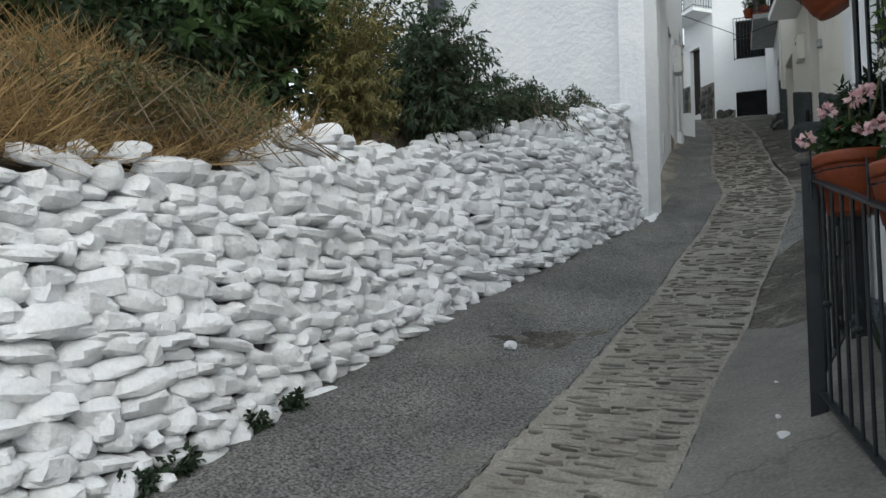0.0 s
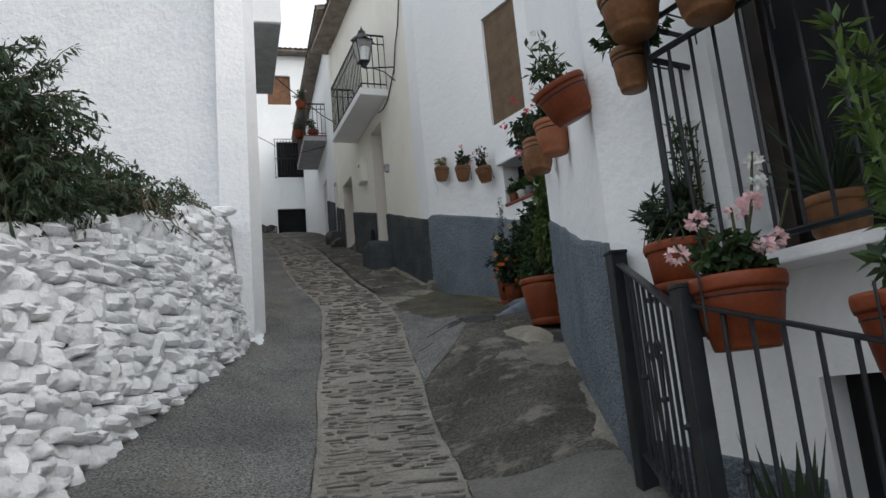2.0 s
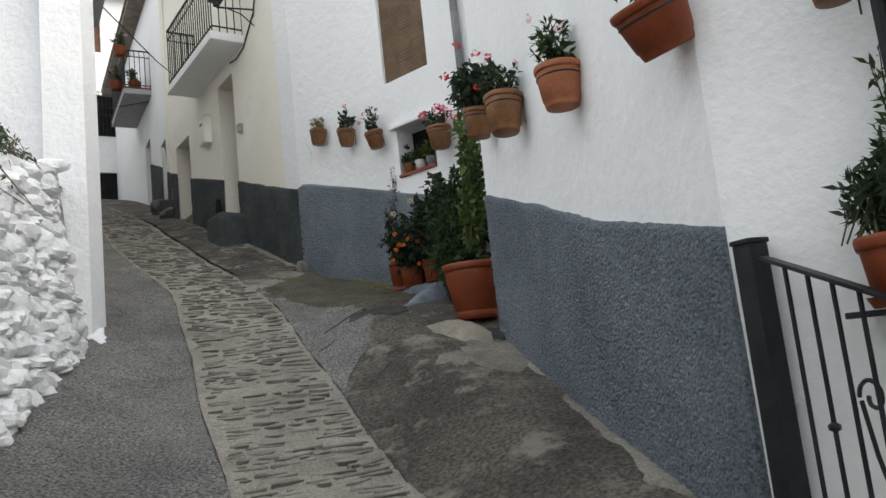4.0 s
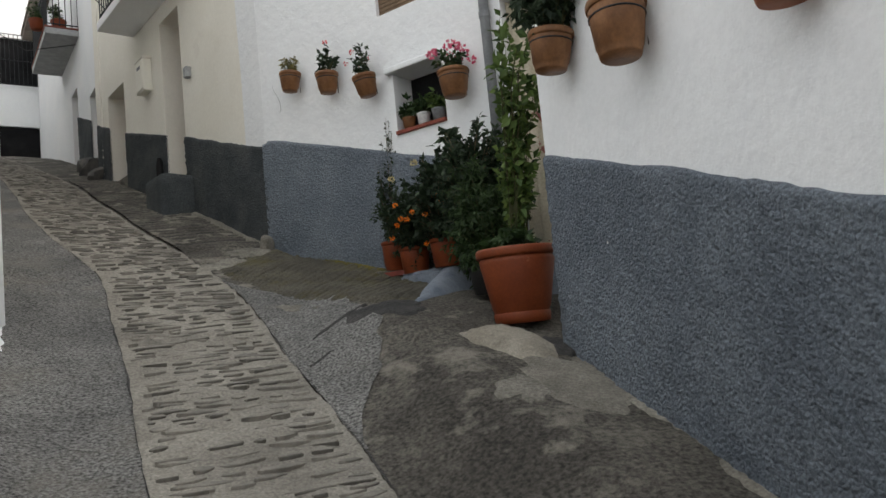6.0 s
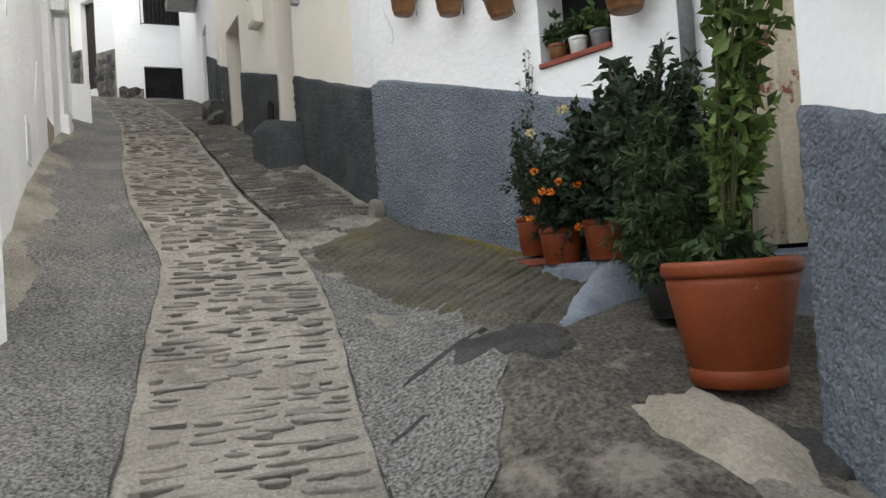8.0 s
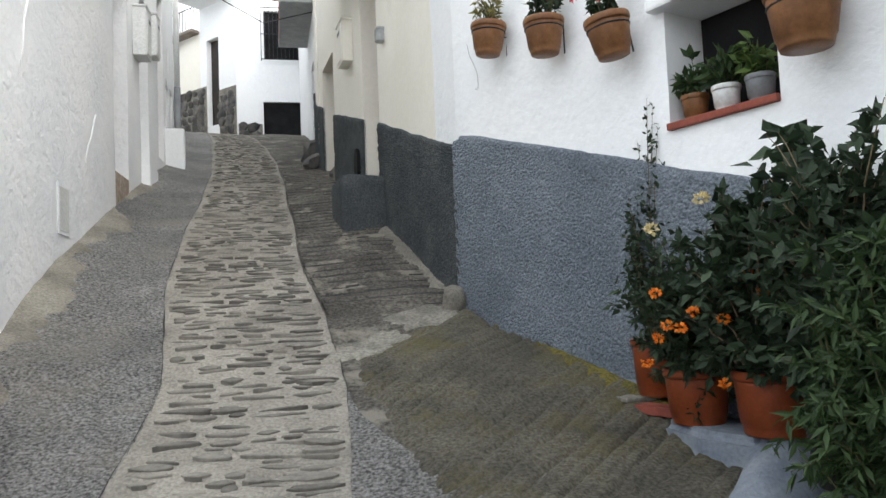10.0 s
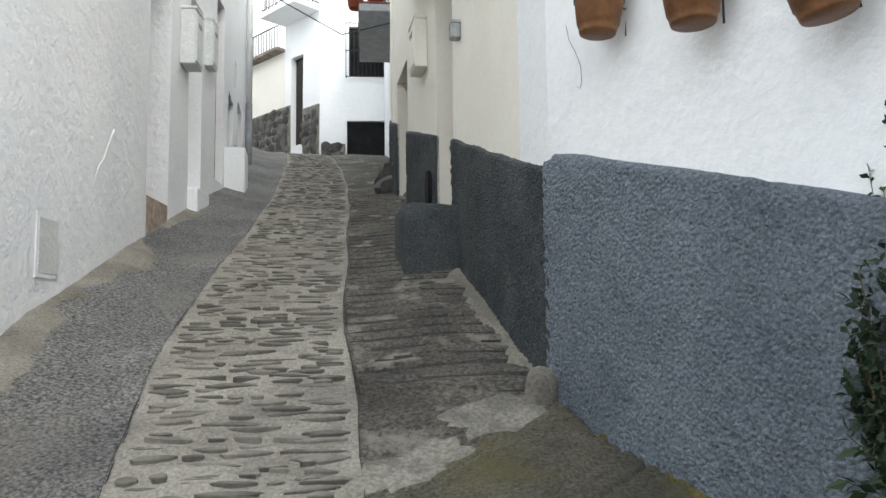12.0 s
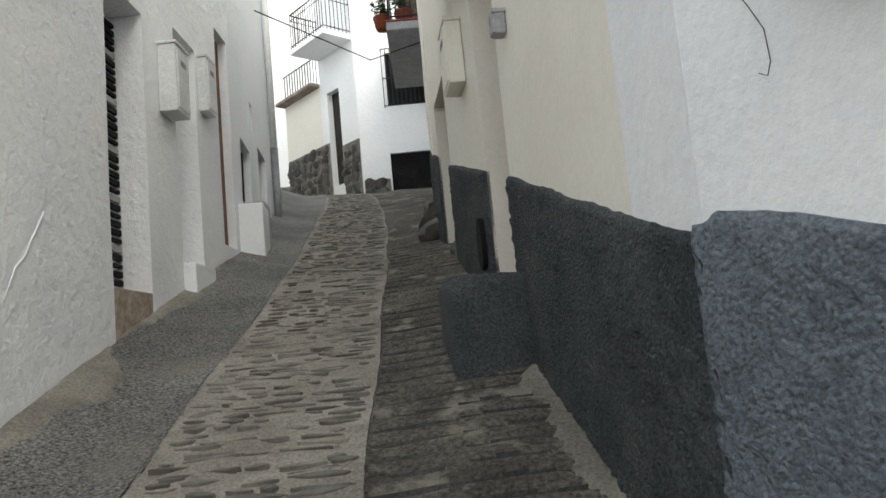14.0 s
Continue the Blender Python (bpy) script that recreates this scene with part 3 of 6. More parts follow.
# skirting bands
dado("skirting_gate_house", K, E, 0.0, 3.5, [(0, 1.99), (0.95, 2.2), (1.4, 2.32), (2.0, 2.52), (2.8, 2.75), (3.4, 2.93), (3.5, 2.95)], "dado", "blue-grey roughcast skirting painted on the wall")
dado("skirting_bent_house", OB0, OB1, 1.46, 4.5, [(1.46, 3.32), (2.7, 3.7), (3.24, 3.87), (4.16, 4.14), (4.4, 4.2), (4.46, 4.18)], "dado", "blue-grey roughcast skirting painted on the wall")
dado("skirting_cream_house", OB1, CR1, 0.0, 2.35, [(0, 4.15), (0.12, 4.18), (0.41, 4.26), (2.35, 4.88)], "dado_dark", "dark grey roughcast skirting below cream plaster")
dado("skirting_cream_house_upper", OB1, CR1, 3.1, 4.92, [(3.1, 5.1), (4.92, 5.62)], "dado_dark", "dark grey roughcast skirting below cream plaster", step=0.03)
dado("skirting_cream_house_top", OB1, CR1, 5.85, 6.55, [(5.85, 5.95), (6.55, 6.2)], "dado_dark", "dark grey roughcast skirting below cream plaster", step=0.03)
dado("skirting_upper_right", R3A, R3B, 0.0, 0.9, [(0, 6.4), (0.9, 6.7)], "dado_dark", "dark grey skirting", step=0.05)
dado("skirting_upper_right_far", R3A, R3B, 1.7, 3.2, [(1.7, 6.8), (3.2, 7.3)], "dado_dark", "dark grey skirting", step=0.05)


dado("skirting_gate_house_front", FA, K, 2.5, 3.42, [(2.5, 0.83), (3.42, 0.98)], "dado", "blue-grey skirting low on the house front")
dado("skirting_gate_house_yard", FA, K, 0.2, 1.52, [(0.2, 0.5), (1.52, 0.7)], "dado", "blue-grey skirting low on the house front", step=0.04)


# ---- terrace bank behind the stone wall ----
def wall_line(y):
    """Foot and top of the dry stone wall at y: x of the foot, x of the top, z of the top."""
    ys = [-4.0, 1.4, 2.6, 3.5, 4.6, 6.0, 7.3, 9.2]
    fx = float(np.interp(y, ys, [0.35, 0.1, -0.12, -0.29, -0.46, -0.47, -0.45, -0.42]))
    tz = float(np.interp(y, [-4, 1.0, 2.4, 2.8, 3.4, 4.1, 5.1, 6.6, 8.6, 9.2], [1.0, 1.62, 1.85, 2.1, 2.2, 2.2, 2.55, 3.02, 3.6, 3.65]))
    tx = fx - 0.16 - 0.2 * max(0.0, 1 - max(0, y - 6.5) / 3)
    return fx, tx, tz


def bank():
    vs, fs = [], []
    ys = np.arange(-4, 9.9, 0.2)
    outs = np.array([0.0, 0.25, 0.6, 1.0, 1.6, 2.5, 4.0, 8.0])
    for y in ys:
        fx, tx, tz = wall_line(min(y, 9.2))
        for o in outs:
            x = tx - 0.05 - o
            vs.append((x, y, tz - 0.1 + (0.4 + 0.55 * float(1 - smooth_step(2.0, 3.2, y))) * min(1, o / 1.3) + 0.04 * o + 0.12 * noise.noise((x * 1.3, y * 1.3, 4))))
    w = len(outs)
    for i in range(len(ys) - 1):
        for j in range(w - 1):
            fs.append((i * w + j, (i + 1) * w + j, (i + 1) * w + j + 1, i * w + j + 1))
    return tagged(raw("earth_bank", vs, fs, "earth", smooth=True), "dry brown earth bank above the stone wall", "ground", kind="structure")


bank()


# ---- dry stone wall ----
def stone_core():
    bm = bmesh.new()
    rows = []
    for y in np.arange(-4, 9.05, 0.25):
        fx, tx, tz = wall_line(y)
        g = gz(fx, y)
        rows.append([bm.verts.new(v) for v in ((fx - 0.07, y, g - 0.4), (tx - 0.07, y, tz - 0.06), (tx - 0.45, y, tz - 0.06), (fx - 0.6, y, g - 0.4))])
    for a, b in zip(rows, rows[1:]):
        for k in range(3):
            bm.faces.new((a[k], b[k], b[k + 1], a[k + 1]))
    return part("wall_dry_stone", bm, "joint")


stone_wall = tagged(stone_core(), "whitewashed dry stone retaining wall along the lane", "wall", kind="structure")


def rock_shape(seed, p=3.2, cuts=9):
    """Vertices and faces of a split stone of unit size: a rough block with flat broken faces."""
    rng = random.Random(seed)
    bm = bmesh.new()
    bmesh.ops.create_cube(bm, size=2.0)
    bmesh.ops.subdivide_edges(bm, edges=bm.edges[:], cuts=2, use_grid_fill=True)
    off = Vector((rng.random() * 50, rng.random() * 50, rng.random() * 50))
    planes = []
    for _ in range(cuts):
        n = Vector((rng.gauss(0, 1), rng.gauss(0, 1), rng.gauss(0, 0.8))).normalized()
        planes.append((n, rng.uniform(0.66, 0.92)))
    for v in bm.verts:
        c = v.co
        c = c / (abs(c.x) ** p + abs(c.y) ** p + abs(c.z) ** p) ** (1 / p)
        c = c * (1 + 0.25 * noise.noise(c * 1.1 + off))
        for n, d in planes:
            e = c.dot(n) - d
            if e > 0:
                c = c - n * e
        v.co = (c + c * 0.14 * noise.noise(c * 3.2 + off)) * 0.56
    bmesh.ops.triangulate(bm, faces=bm.faces[:])
    bm.verts.index_update()
    vs, fs = np.array([v.co[:] for v in bm.verts]), [tuple(v.index for v in f.verts) for f in bm.faces]
    bm.free()
    return vs, fs


ROCKS = [rock_shape(k) for k in range(16)]


def shape_mesh(name, vf, m, smooth=True):
    me = bpy.data.meshes.new(name)
    me.from_pydata([tuple(v) for v in vf[0]], [], vf[1])
    me.materials.append(M[m])
    if smooth:
        me.polygons.foreach_set("use_smooth", [True] * len(me.polygons))
        me.update()
        me.set_sharp_from_angle(angle=radians(34))
    return me


def joined(name, items, shapes, m, parent, label="", smooth=True):
    """Many pieces too far off to pick apart, in one mesh."""
    V, Fs, n = [], [], 0
    for k, mtx in items:
        vs, fs = shapes[k]
        a = np.array(mtx)
        V.append(vs @ a[:3, :3].T + a[:3, 3])
        Fs += [tuple(i + n for i in f) for f in fs]
        n += len(vs)
    ob = raw(name, np.vstack(V), Fs, m, parent, label, smooth)
    if smooth:
        ob.data.set_sharp_from_angle(angle=radians(34))
    ob["kind"] = "stuff"
    return ob


def lay_stones():
    rng = random.Random(4)
    out = []
    z = -0.6
    while z < 3.75:
        h = rng.uniform(0.065, 0.135)
        y = -0.6 + rng.uniform(0, 0.2)
        while y < 9.0:
            w = rng.choice((rng.uniform(0.08, 0.15), rng.uniform(0.13, 0.23), rng.uniform(0.18, 0.3)))
            yc = y + w / 2
            fx, tx, tz = wall_line(yc)
            g = gz(fx, yc) - 0.04
            zc = z + h / 2 + rng.uniform(-0.02, 0.02) + 0.05 * math.sin(yc * 1.7 + z)
            if g < zc < tz - 0.02:
                f = (zc - g) / max(0.3, tz - g)
                x = fx + (tx - fx) * f + rng.uniform(-0.03, 0.03) + 0.05 * noise.noise((yc * 0.8, zc * 1.1, 9))
                m = pose(x - 0.06 - 0.14 * float(smooth_step(8.3, 8.9, yc)), yc, zc, rng.uniform(-9, 9), rng.uniform(-11, 11), 88 + rng.uniform(-12, 12)) @ Matrix.Diagonal((w * 1.16, rng.uniform(0.18, 0.28), h * rng.uniform(0.95, 1.45), 1))
                out.append((rng.randrange(16), m, yc))
            y += w
        z += h * 0.95
    # loose capping stones
    y = -0.4
    while y < 8.9:
        w = rng.uniform(0.14, 0.32)
        fx, tx, tz = wall_line(y)
        m = pose(tx - rng.uniform(0.0, 0.2), y, tz + rng.uniform(-0.02, 0.05), rng.uniform(-14, 14), rng.uniform(-14, 14), rng.uniform(0, 180)) @ Matrix.Diagonal((w, w * 0.8, rng.uniform(0.09, 0.17), 1))
        out.append((rng.randrange(16), m, y))
        y += w * rng.uniform(0.7, 1.5)
    return out


STONES = lay_stones()
NEAR_STONES = [s for s in STONES if 1.0 < s[2] < 5.2][:300]
FAR_STONES = [s for s in STONES if s not in NEAR_STONES]
joined("far_stones", [(s[0], s[1]) for s in FAR_STONES], ROCKS, "stone_white", stone_wall, "whitewashed rounded stones")


# ---- plants ----
class Leaves:
    """Collects leaf blades, each a folded pointed blade, into one mesh."""

    def __init__(self, seed):
        self.v, self.f, self.rng = [], [], random.Random(seed)

    def blade(self, p, d, n, ln, w, bend=0.15):
        d, n = d.normalized(), n.normalized()
        s = d.cross(n)
        if s.length < 1e-4:
            s = d.orthogonal()
        s.normalize()
        n = s.cross(d)
        i = len(self.v)
        m = p + d * ln * 0.45 - n * ln * bend * 0.3
        self.v += [p, m + s * w * 0.5 + n * w * 0.16, p + d * ln - n * ln * bend, m - s * w * 0.5 + n * w * 0.16, m]
        self.f += [(i, i + 1, i + 4), (i + 1, i + 2, i + 4), (i + 2, i + 3, i + 4), (i + 3, i, i + 4)]

    def palm(self, p, d, n, ln):
        """A lobed leaf, as of a fig."""
        d, n = d.normalized(), n.normalized()
        s = d.cross(n).normalized() if d.cross(n).length > 1e-4 else d.orthogonal().normalized()
        for a, k in ((-1.25, 0.55), (-0.62, 0.85), (0, 1.0), (0.62, 0.85), (1.25, 0.55)):
            self.blade(p, d * math.cos(a) + s * math.sin(a), n, ln * k, ln * 0.34, 0.2)

    def make(self, name, m, parent, label=""):
        return raw(name, self.v, self.f, m, parent, label)


def rand_dir(rng):
    v = Vector((rng.gauss(0, 1), rng.gauss(0, 1), rng.gauss(0, 1)))
    return v.normalized()


def shrub(obj, seed, base, centre, radii, twigs, per, ln, w, leafm, twigm="twig", droop=0.25, spread=0.15, fig=False, tr=0.006, up=0.2, inner=0.35, leaf_name="foliage"):
    """Branches from the base into a crown of leafy twigs with an uneven outline; the parts go under obj."""
    rng = random.Random(seed)
    lv, bm = Leaves(seed + 1), bmesh.new()
    base, centre = Vector(base), Vector(centre)
    for k in range(twigs):
        r = inner + (1 - inner) * rng.random() ** 0.6
        d = rand_dir(rng)
        lump = 0.82 + 0.36 * noise.noise(d * 2.2 + Vector((seed, 0, 0)))
        tip = centre + Vector((d.x * radii[0], d.y * radii[1], d.z * radii[2])) * r * lump
        root = base + Vector((rng.uniform(-spread, spread), rng.uniform(-spread, spread), 0))
        mid = root.lerp(tip, 0.55) + Vector((0, 0, (tip - root).length * (0.12 + droop * 0.4)))
        pts = [root, root.lerp(mid, 0.55), mid, mid.lerp(tip, 0.6) + Vector((0, 0, droop * 0.05)), tip]
        if rng.random() < 0.5 or twigs < 40:
            tube(bm, pts, tr * rng.uniform(0.7, 1.3), 4, tr * 0.3)
        for j in range(per):
            f = rng.uniform(0.22, 1.0)
            seg = min(3, int(f * 4))
            p = pts[seg].lerp(pts[seg + 1], f * 4 - seg)
            t = (pts[seg + 1] - pts[seg]).normalized()
            ld = t * 0.6 + rand_dir(rng) * 0.9 + Vector((0, 0, -droop))
            n = Vector((0, 0, 1)) * (0.5 + up) + rand_dir(rng) * 0.7
            sz = rng.uniform(0.6, 1.2)
            if fig:
                lv.palm(p + rand_dir(rng) * ln * 0.2, ld, n, ln * sz)
            else:
                lv.blade(p + rand_dir(rng) * ln * 0.15, ld, n, ln * sz, w * sz)
    part("branchwork", bm, twigm, obj)
    lv.make(leaf_name, leafm, obj)
    return rng


def blooms(obj, seed, spots, r, m, petals=22, name="flower_head"):
    """Flower heads: each one a small cluster of petals, a part of its own."""
    for k, p in enumerate(spots):
        lv = Leaves(seed + k)
        for _ in range(petals):
            d = rand_dir(lv.rng)
            q = Vector(p) + Vector((d.x, d.y, d.z * 0.7)) * r * 0.45
            lv.blade(q, d + rand_dir(lv.rng) * 0.5, rand_dir(lv.rng), r * 0.75, r * 0.6, 0.1)
        lv.make(name, m, obj)


def crown_spots(rng, n, centre, radii, low=-0.2):
    out = []
    while len(out) < n:
        d = rand_dir(rng)
        if d.z > low:
            out.append(Vector(centre) + Vector((d.x * radii[0], d.y * radii[1], d.z * radii[2])) * rng.uniform(0.8, 1.05))
    return out


def pot_parts(obj, r1, r0, h, m, rim=0.03, soil=True, sx=1.0, sy=1.0, saucer=False):
    """A tapered flower pot standing at the thing's own origin."""
    body = lathe(bmesh.new(), [(0, 0.0), (r0 * 0.96, 0.0), (r0, 0.01), (r0 + (r1 - r0) * 0.18, h * 0.18), (r0 + (r1 - r0) * 0.2 + 0.004, h * 0.19), (r1 * 0.965, h * 0.8), (r1 * 0.97, h - rim), (r1 * 0.9, h - rim), (r1 * 0.86, h * 0.82), (0, h * 0.82)], 30, sx=sx, sy=sy)
    body = part("pot_body", body, m, obj, smooth=True)
    ring = lathe(bmesh.new(), [(r1 * 0.93, h - rim * 1.1), (r1 * 1.0, h - rim * 1.25), (r1 * 1.035, h - rim * 0.9), (r1 * 1.045, h - rim * 0.35), (r1 * 1.02, h), (r1 * 0.93, h + 0.002), (r1 * 0.9, h - rim * 0.4), (r1 * 0.9, h - rim * 1.1), (r1 * 0.93, h - rim * 1.1)], 30, sx=sx, sy=sy)
    part("rim", ring, m, body, smooth=True)
    if soil:
        s = lathe(bmesh.new(), [(r1 * 0.9, h * 0.86), (r1 * 0.5, h * 0.89), (0, h * 0.9)], 20, sx=sx, sy=sy)
        part("soil", s, "soil", obj)
    if saucer:
        s = lathe(bmesh.new(), [(0, -0.004), (r0 * 1.1, -0.004), (r0 * 1.25, 0.03), (r0 * 1.2, 0.03), (r0 * 1.05, 0.006), (0, 0.006)], 30, sx=sx, sy=sy)
        part("saucer", s, m, obj, smooth=True)


def hanger(obj, r, h, reach):
    """An iron ring and hook that hold a pot to a wall; reach is the offset to the wall in the thing's own axes."""
    bm = bmesh.new()
    z = h * 0.72
    tube(bm, [(r * math.cos(a), r * math.sin(a), z) for a in np.linspace(0, 2 * math.pi, 22)], 0.005, 5)
    d = Vector((reach[0], reach[1], 0)).normalized()
    tube(bm, [d * r + Vector((0, 0, z)), Vector((reach[0], reach[1], z)), Vector((reach[0], reach[1], z + 0.1)), Vector((reach[0], reach[1], z - 0.12))], 0.005, 5)
    part("hanger", bm, "iron", obj)


def wall_pot(p0, p1, s, z, out, r1, h, m, tilt=(0, 0), label="brown terracotta pot hung on the wall in an iron ring", plant="leaf_mid", ph=0.25, pr=0.17, n=26, ln=0.05, w=0.025, per=9, flower=None, nf=5, fr=0.035, seed=1, droop=0.2, cat="hanging flower pot", name="hanging_pot", group="pots hung on the house walls"):
    """A potted plant hung on a wall; z is the pot's foot."""
    q = on(p0, p1, s, out)
    back = on(p0, p1, s, 0) - q
    ob = thing(name, label, cat, group)
    pot_parts(ob, r1, r1 * 0.72, h, m, 0.03)
    hanger(ob, r1 * 0.95, h, (back.x, back.y))
    rng = shrub(ob, seed, (0, 0, h * 0.85), (0, 0, h + ph * 0.45), (pr, pr, ph * 0.6), n, per, ln, w, plant, "stem", droop, r1 * 0.4, tr=0.004)
    if flower:
        blooms(ob, seed * 31, crown_spots(rng, nf, (0, 0, h + ph * 0.5), (pr, pr, ph * 0.6)), fr, flower, 14)
    ob.matrix_world = pose(q.x, q.y, z, tilt[0], tilt[1], 0)
    return ob


# ---- vegetation on the bank ----
fig = thing("fig_tree", "leafy dark green fig tree growing behind the stone wall", "tree")
shrub(fig, 11, (-2.2, 3.4, 2.3), (-1.65, 3.0, 3.45), (0.9, 1.7, 1.25), 230, 10, 0.19, 0.1, "leaf_fig", tr=0.012, droop=0.35, fig=True, spread=0.3)
fig2 = thing("fig_tree", "leafy dark green fig tree growing behind the stone wall", "tree")
shrub(fig2, 12, (-3.4, 2.2, 2.6), (-2.7, 1.5, 3.9), (1.0, 2.3, 1.3), 190, 9, 0.2, 0.1, "leaf_fig", tr=0.014, droop=0.35, fig=True, spread=0.3)
fill = thing("shrub", "dark leafy undergrowth between fig trees and dry grass", "shrub")
shrub(fill, 15, (-2.2, 2.6, 2.3), (-1.75, 2.7, 2.85), (0.75, 1.5, 0.75), 300, 22, 0.11, 0.045, "leaf_bank", droop=0.4, spread=0.6)
back = thing("shrub", "dense dark green shrub on the bank", "shrub")
shrub(back, 14, (-2.6, 5.6, 2.8), (-2.2, 5.3, 3.7), (0.9, 2.2, 1.3), 330, 24, 0.1, 0.035, "leaf_bank", droop=0.4, spread=0.5)
olive = thing("shrub", "yellow-green feathery shrub drooping over the stone wall", "shrub")
shrub(olive, 21, (-1.25, 3.9, 2.25), (-0.85, 3.75, 2.85), (0.5, 0.68, 0.85), 240, 30, 0.08, 0.015, "leaf_olive", droop=0.5, spread=0.25, tr=0.005)
dark = thing("shrub", "dark green compound-leaved shrub hanging over the stone wall", "shrub")
shrub(dark, 22, (-1.5, 5.3, 2.55), (-0.98, 5.2, 3.12), (0.56, 1.05, 0.98), 420, 32, 0.09, 0.024, "leaf_bank", droop=0.55, spread=0.4, tr=0.006)
low = thing("shrub", "low dark green shrub trailing along the wall top", "shrub")
shrub(low, 23, (-1.2, 6.9, 3.0), (-0.98, 6.75, 3.25), (0.4, 1.1, 0.46), 200, 24, 0.06, 0.024, "leaf_bank", droop=0.3, spread=0.7, tr=0.005)
low2 = thing("shrub", "sparse low green plant on the top of the stone wall", "shrub")
shrub(low2, 24, (-0.95, 7.9, 3.45), (-0.85, 7.85, 3.56), (0.25, 0.55, 0.17), 50, 14, 0.05, 0.02, "leaf_bank", droop=0.2, spread=0.4, tr=0.004)
weeds_top = thing("shrub", "grey-green weeds between the dry grass", "weeds")
shrub(weeds_top, 25, (-0.85, 1.9, 1.85), (-0.74, 1.9, 2.1), (0.36, 1.35, 0.4), 260, 20, 0.06, 0.016, "leaf_weed", droop=0.1, spread=0.9, tr=0.004)


def dry_grass():
    lv = Leaves(5)
    rng = lv.rng
    for _ in range(8500):
        y = rng.uniform(-0.6, 2.25) if rng.random() < 0.88 else rng.uniform(2.0, 3.6)
        fx, tx, tz = wall_line(y)
        x = tx - 0.03 - abs(rng.gauss(0, 0.75))
        tuft = 0.6 + 0.8 * noise.noise((x * 1.6, y * 1.6, 2))
        p = Vector((min(x, tx - 0.05), y, tz - 0.05 + (0.4 + 0.55 * float(1 - smooth_step(2.0, 3.2, y))) * min(1, (tx - x) / 1.3)))
        d = Vector((rng.gauss(0.35, 0.7), rng.gauss(0, 0.8), rng.uniform(0.05, 1.0)))
        lv.blade(p, d, rand_dir(rng), rng.uniform(0.12, 0.46) * max(0.45, tuft + 0.3), 0.008, rng.uniform(0.1, 0.5))
    return tagged(lv.make("dry_grass", "straw", None), "tangled golden dry grass above the stone wall", "grass", kind="stuff")


dry_grass()
for k, (x, y, s) in enumerate(((0.02, 2.05, 0.16), (0.1, 1.55, 0.15), (0.12, 1.3, 0.14), (-0.02, 2.35, 0.12), (0.17, 1.0, 0.1))):
    wd = thing("weed", "small dark green weed growing at the foot of the stone wall", "weed", "weeds at the wall foot")
    shrub(wd, 40 + k, (0, 0, -0.02), (0, 0, s * 0.35), (s * 0.7, s * 1.1, s * 0.5), 16, 12, 0.055, 0.03, "leaf_dark", "stem", 0.1, 0.04, tr=0.003)
    wd.matrix_world = pose(x, y, gz(x, y))


for k, (x, y, r) in enumerate(((0.39, 4.07, 0.06), (2.5, 2.9, 0.035), (2.42, 3.17, 0.02), (2.3, 3.7, 0.018))):
    chip = tagged(new("stone_chip", shape_mesh("stone_chip", ROCKS[k + 3], "stone_white")), "small white stone chip lying on the roadway", "stone", "loose white chips on the road")
    chip.matrix_world = pose(x, y, gz(x, y) + r * 0.3 + 0.014, 0, 0, 50 * k) @ Matrix.Diagonal((r * 1.6, r * 1.2, r, 1))


# ---- iron gate and railing ----
def bar(bm, a, b, r=0.008, n=5):
    tube(bm, [a, b], r, n)


P1, P2 = Vector((2.65, 4.12)), Vector((2.615, 3.08))
RAIL = Vector((0.44, -0.9)).normalized()
P3 = P2 + RAIL * 1.25
P4 = P2 + RAIL * 2.5


def post(p, top, w=0.085, label="square black iron gate post"):
    z = gz(p.x, p.y)
    ob = thing("gate_post", label, "post", "posts of the railing")
    part("shaft", bmbox((p.x, p.y, (z - 0.1 + top) / 2), (w, w, top - z + 0.1), 8, 0.006), "iron", ob)
    part("cap", bmbox((p.x, p.y, top + 0.008), (w * 1.12, w * 1.12, 0.018), 8, 0.004), "iron", ob)


post(P1, 1.9)
post(P2, 1.57, 0.07)
post(P4, 0.8)


def railing(a, b, za, zb, ta, tb, n, name, label):
    """Upright bars between a lower and an upper rail that follow the slope."""
    ob = thing(name, label, "railing")
    d = (b - a).normalized()
    bm = bmesh.new()
    ln = (b - a).length
    mid = (a + b) / 2
    part("top_rail", box(bm, (mid.x, mid.y, (ta + tb) / 2), (math.hypot(ln, tb - ta), 0.04, 0.014), math.degrees(math.atan2(d.y, d.x)), 0.003, ry=-math.degrees(math.atan2(tb - ta, ln))), "iron", ob)
    part("bottom_rail", bmbox((mid.x, mid.y, (za + zb) / 2), (math.hypot(ln, zb - za), 0.035, 0.012), math.degrees(math.atan2(d.y, d.x)), 0.003, ry=-math.degrees(math.atan2(zb - za, ln))), "iron", ob)
    for i in range(1, n):
        f = i / n
        p = a.lerp(b, f)
        bm = bmesh.new()
        bar(bm, (p.x, p.y, za + (zb - za) * f), (p.x, p.y, ta + (tb - ta) * f), 0.0085, 6)
        if i % 3 == 1:
            zc = za + (zb - za) * f + 0.42
            lathe(bm, [(0, zc - 0.02), (0.018, zc - 0.008), (0.02, zc), (0.018, zc + 0.008), (0, zc + 0.02)], 8, (p.x, p.y, 0))
        part("bar", bm, "iron", ob)
    return ob


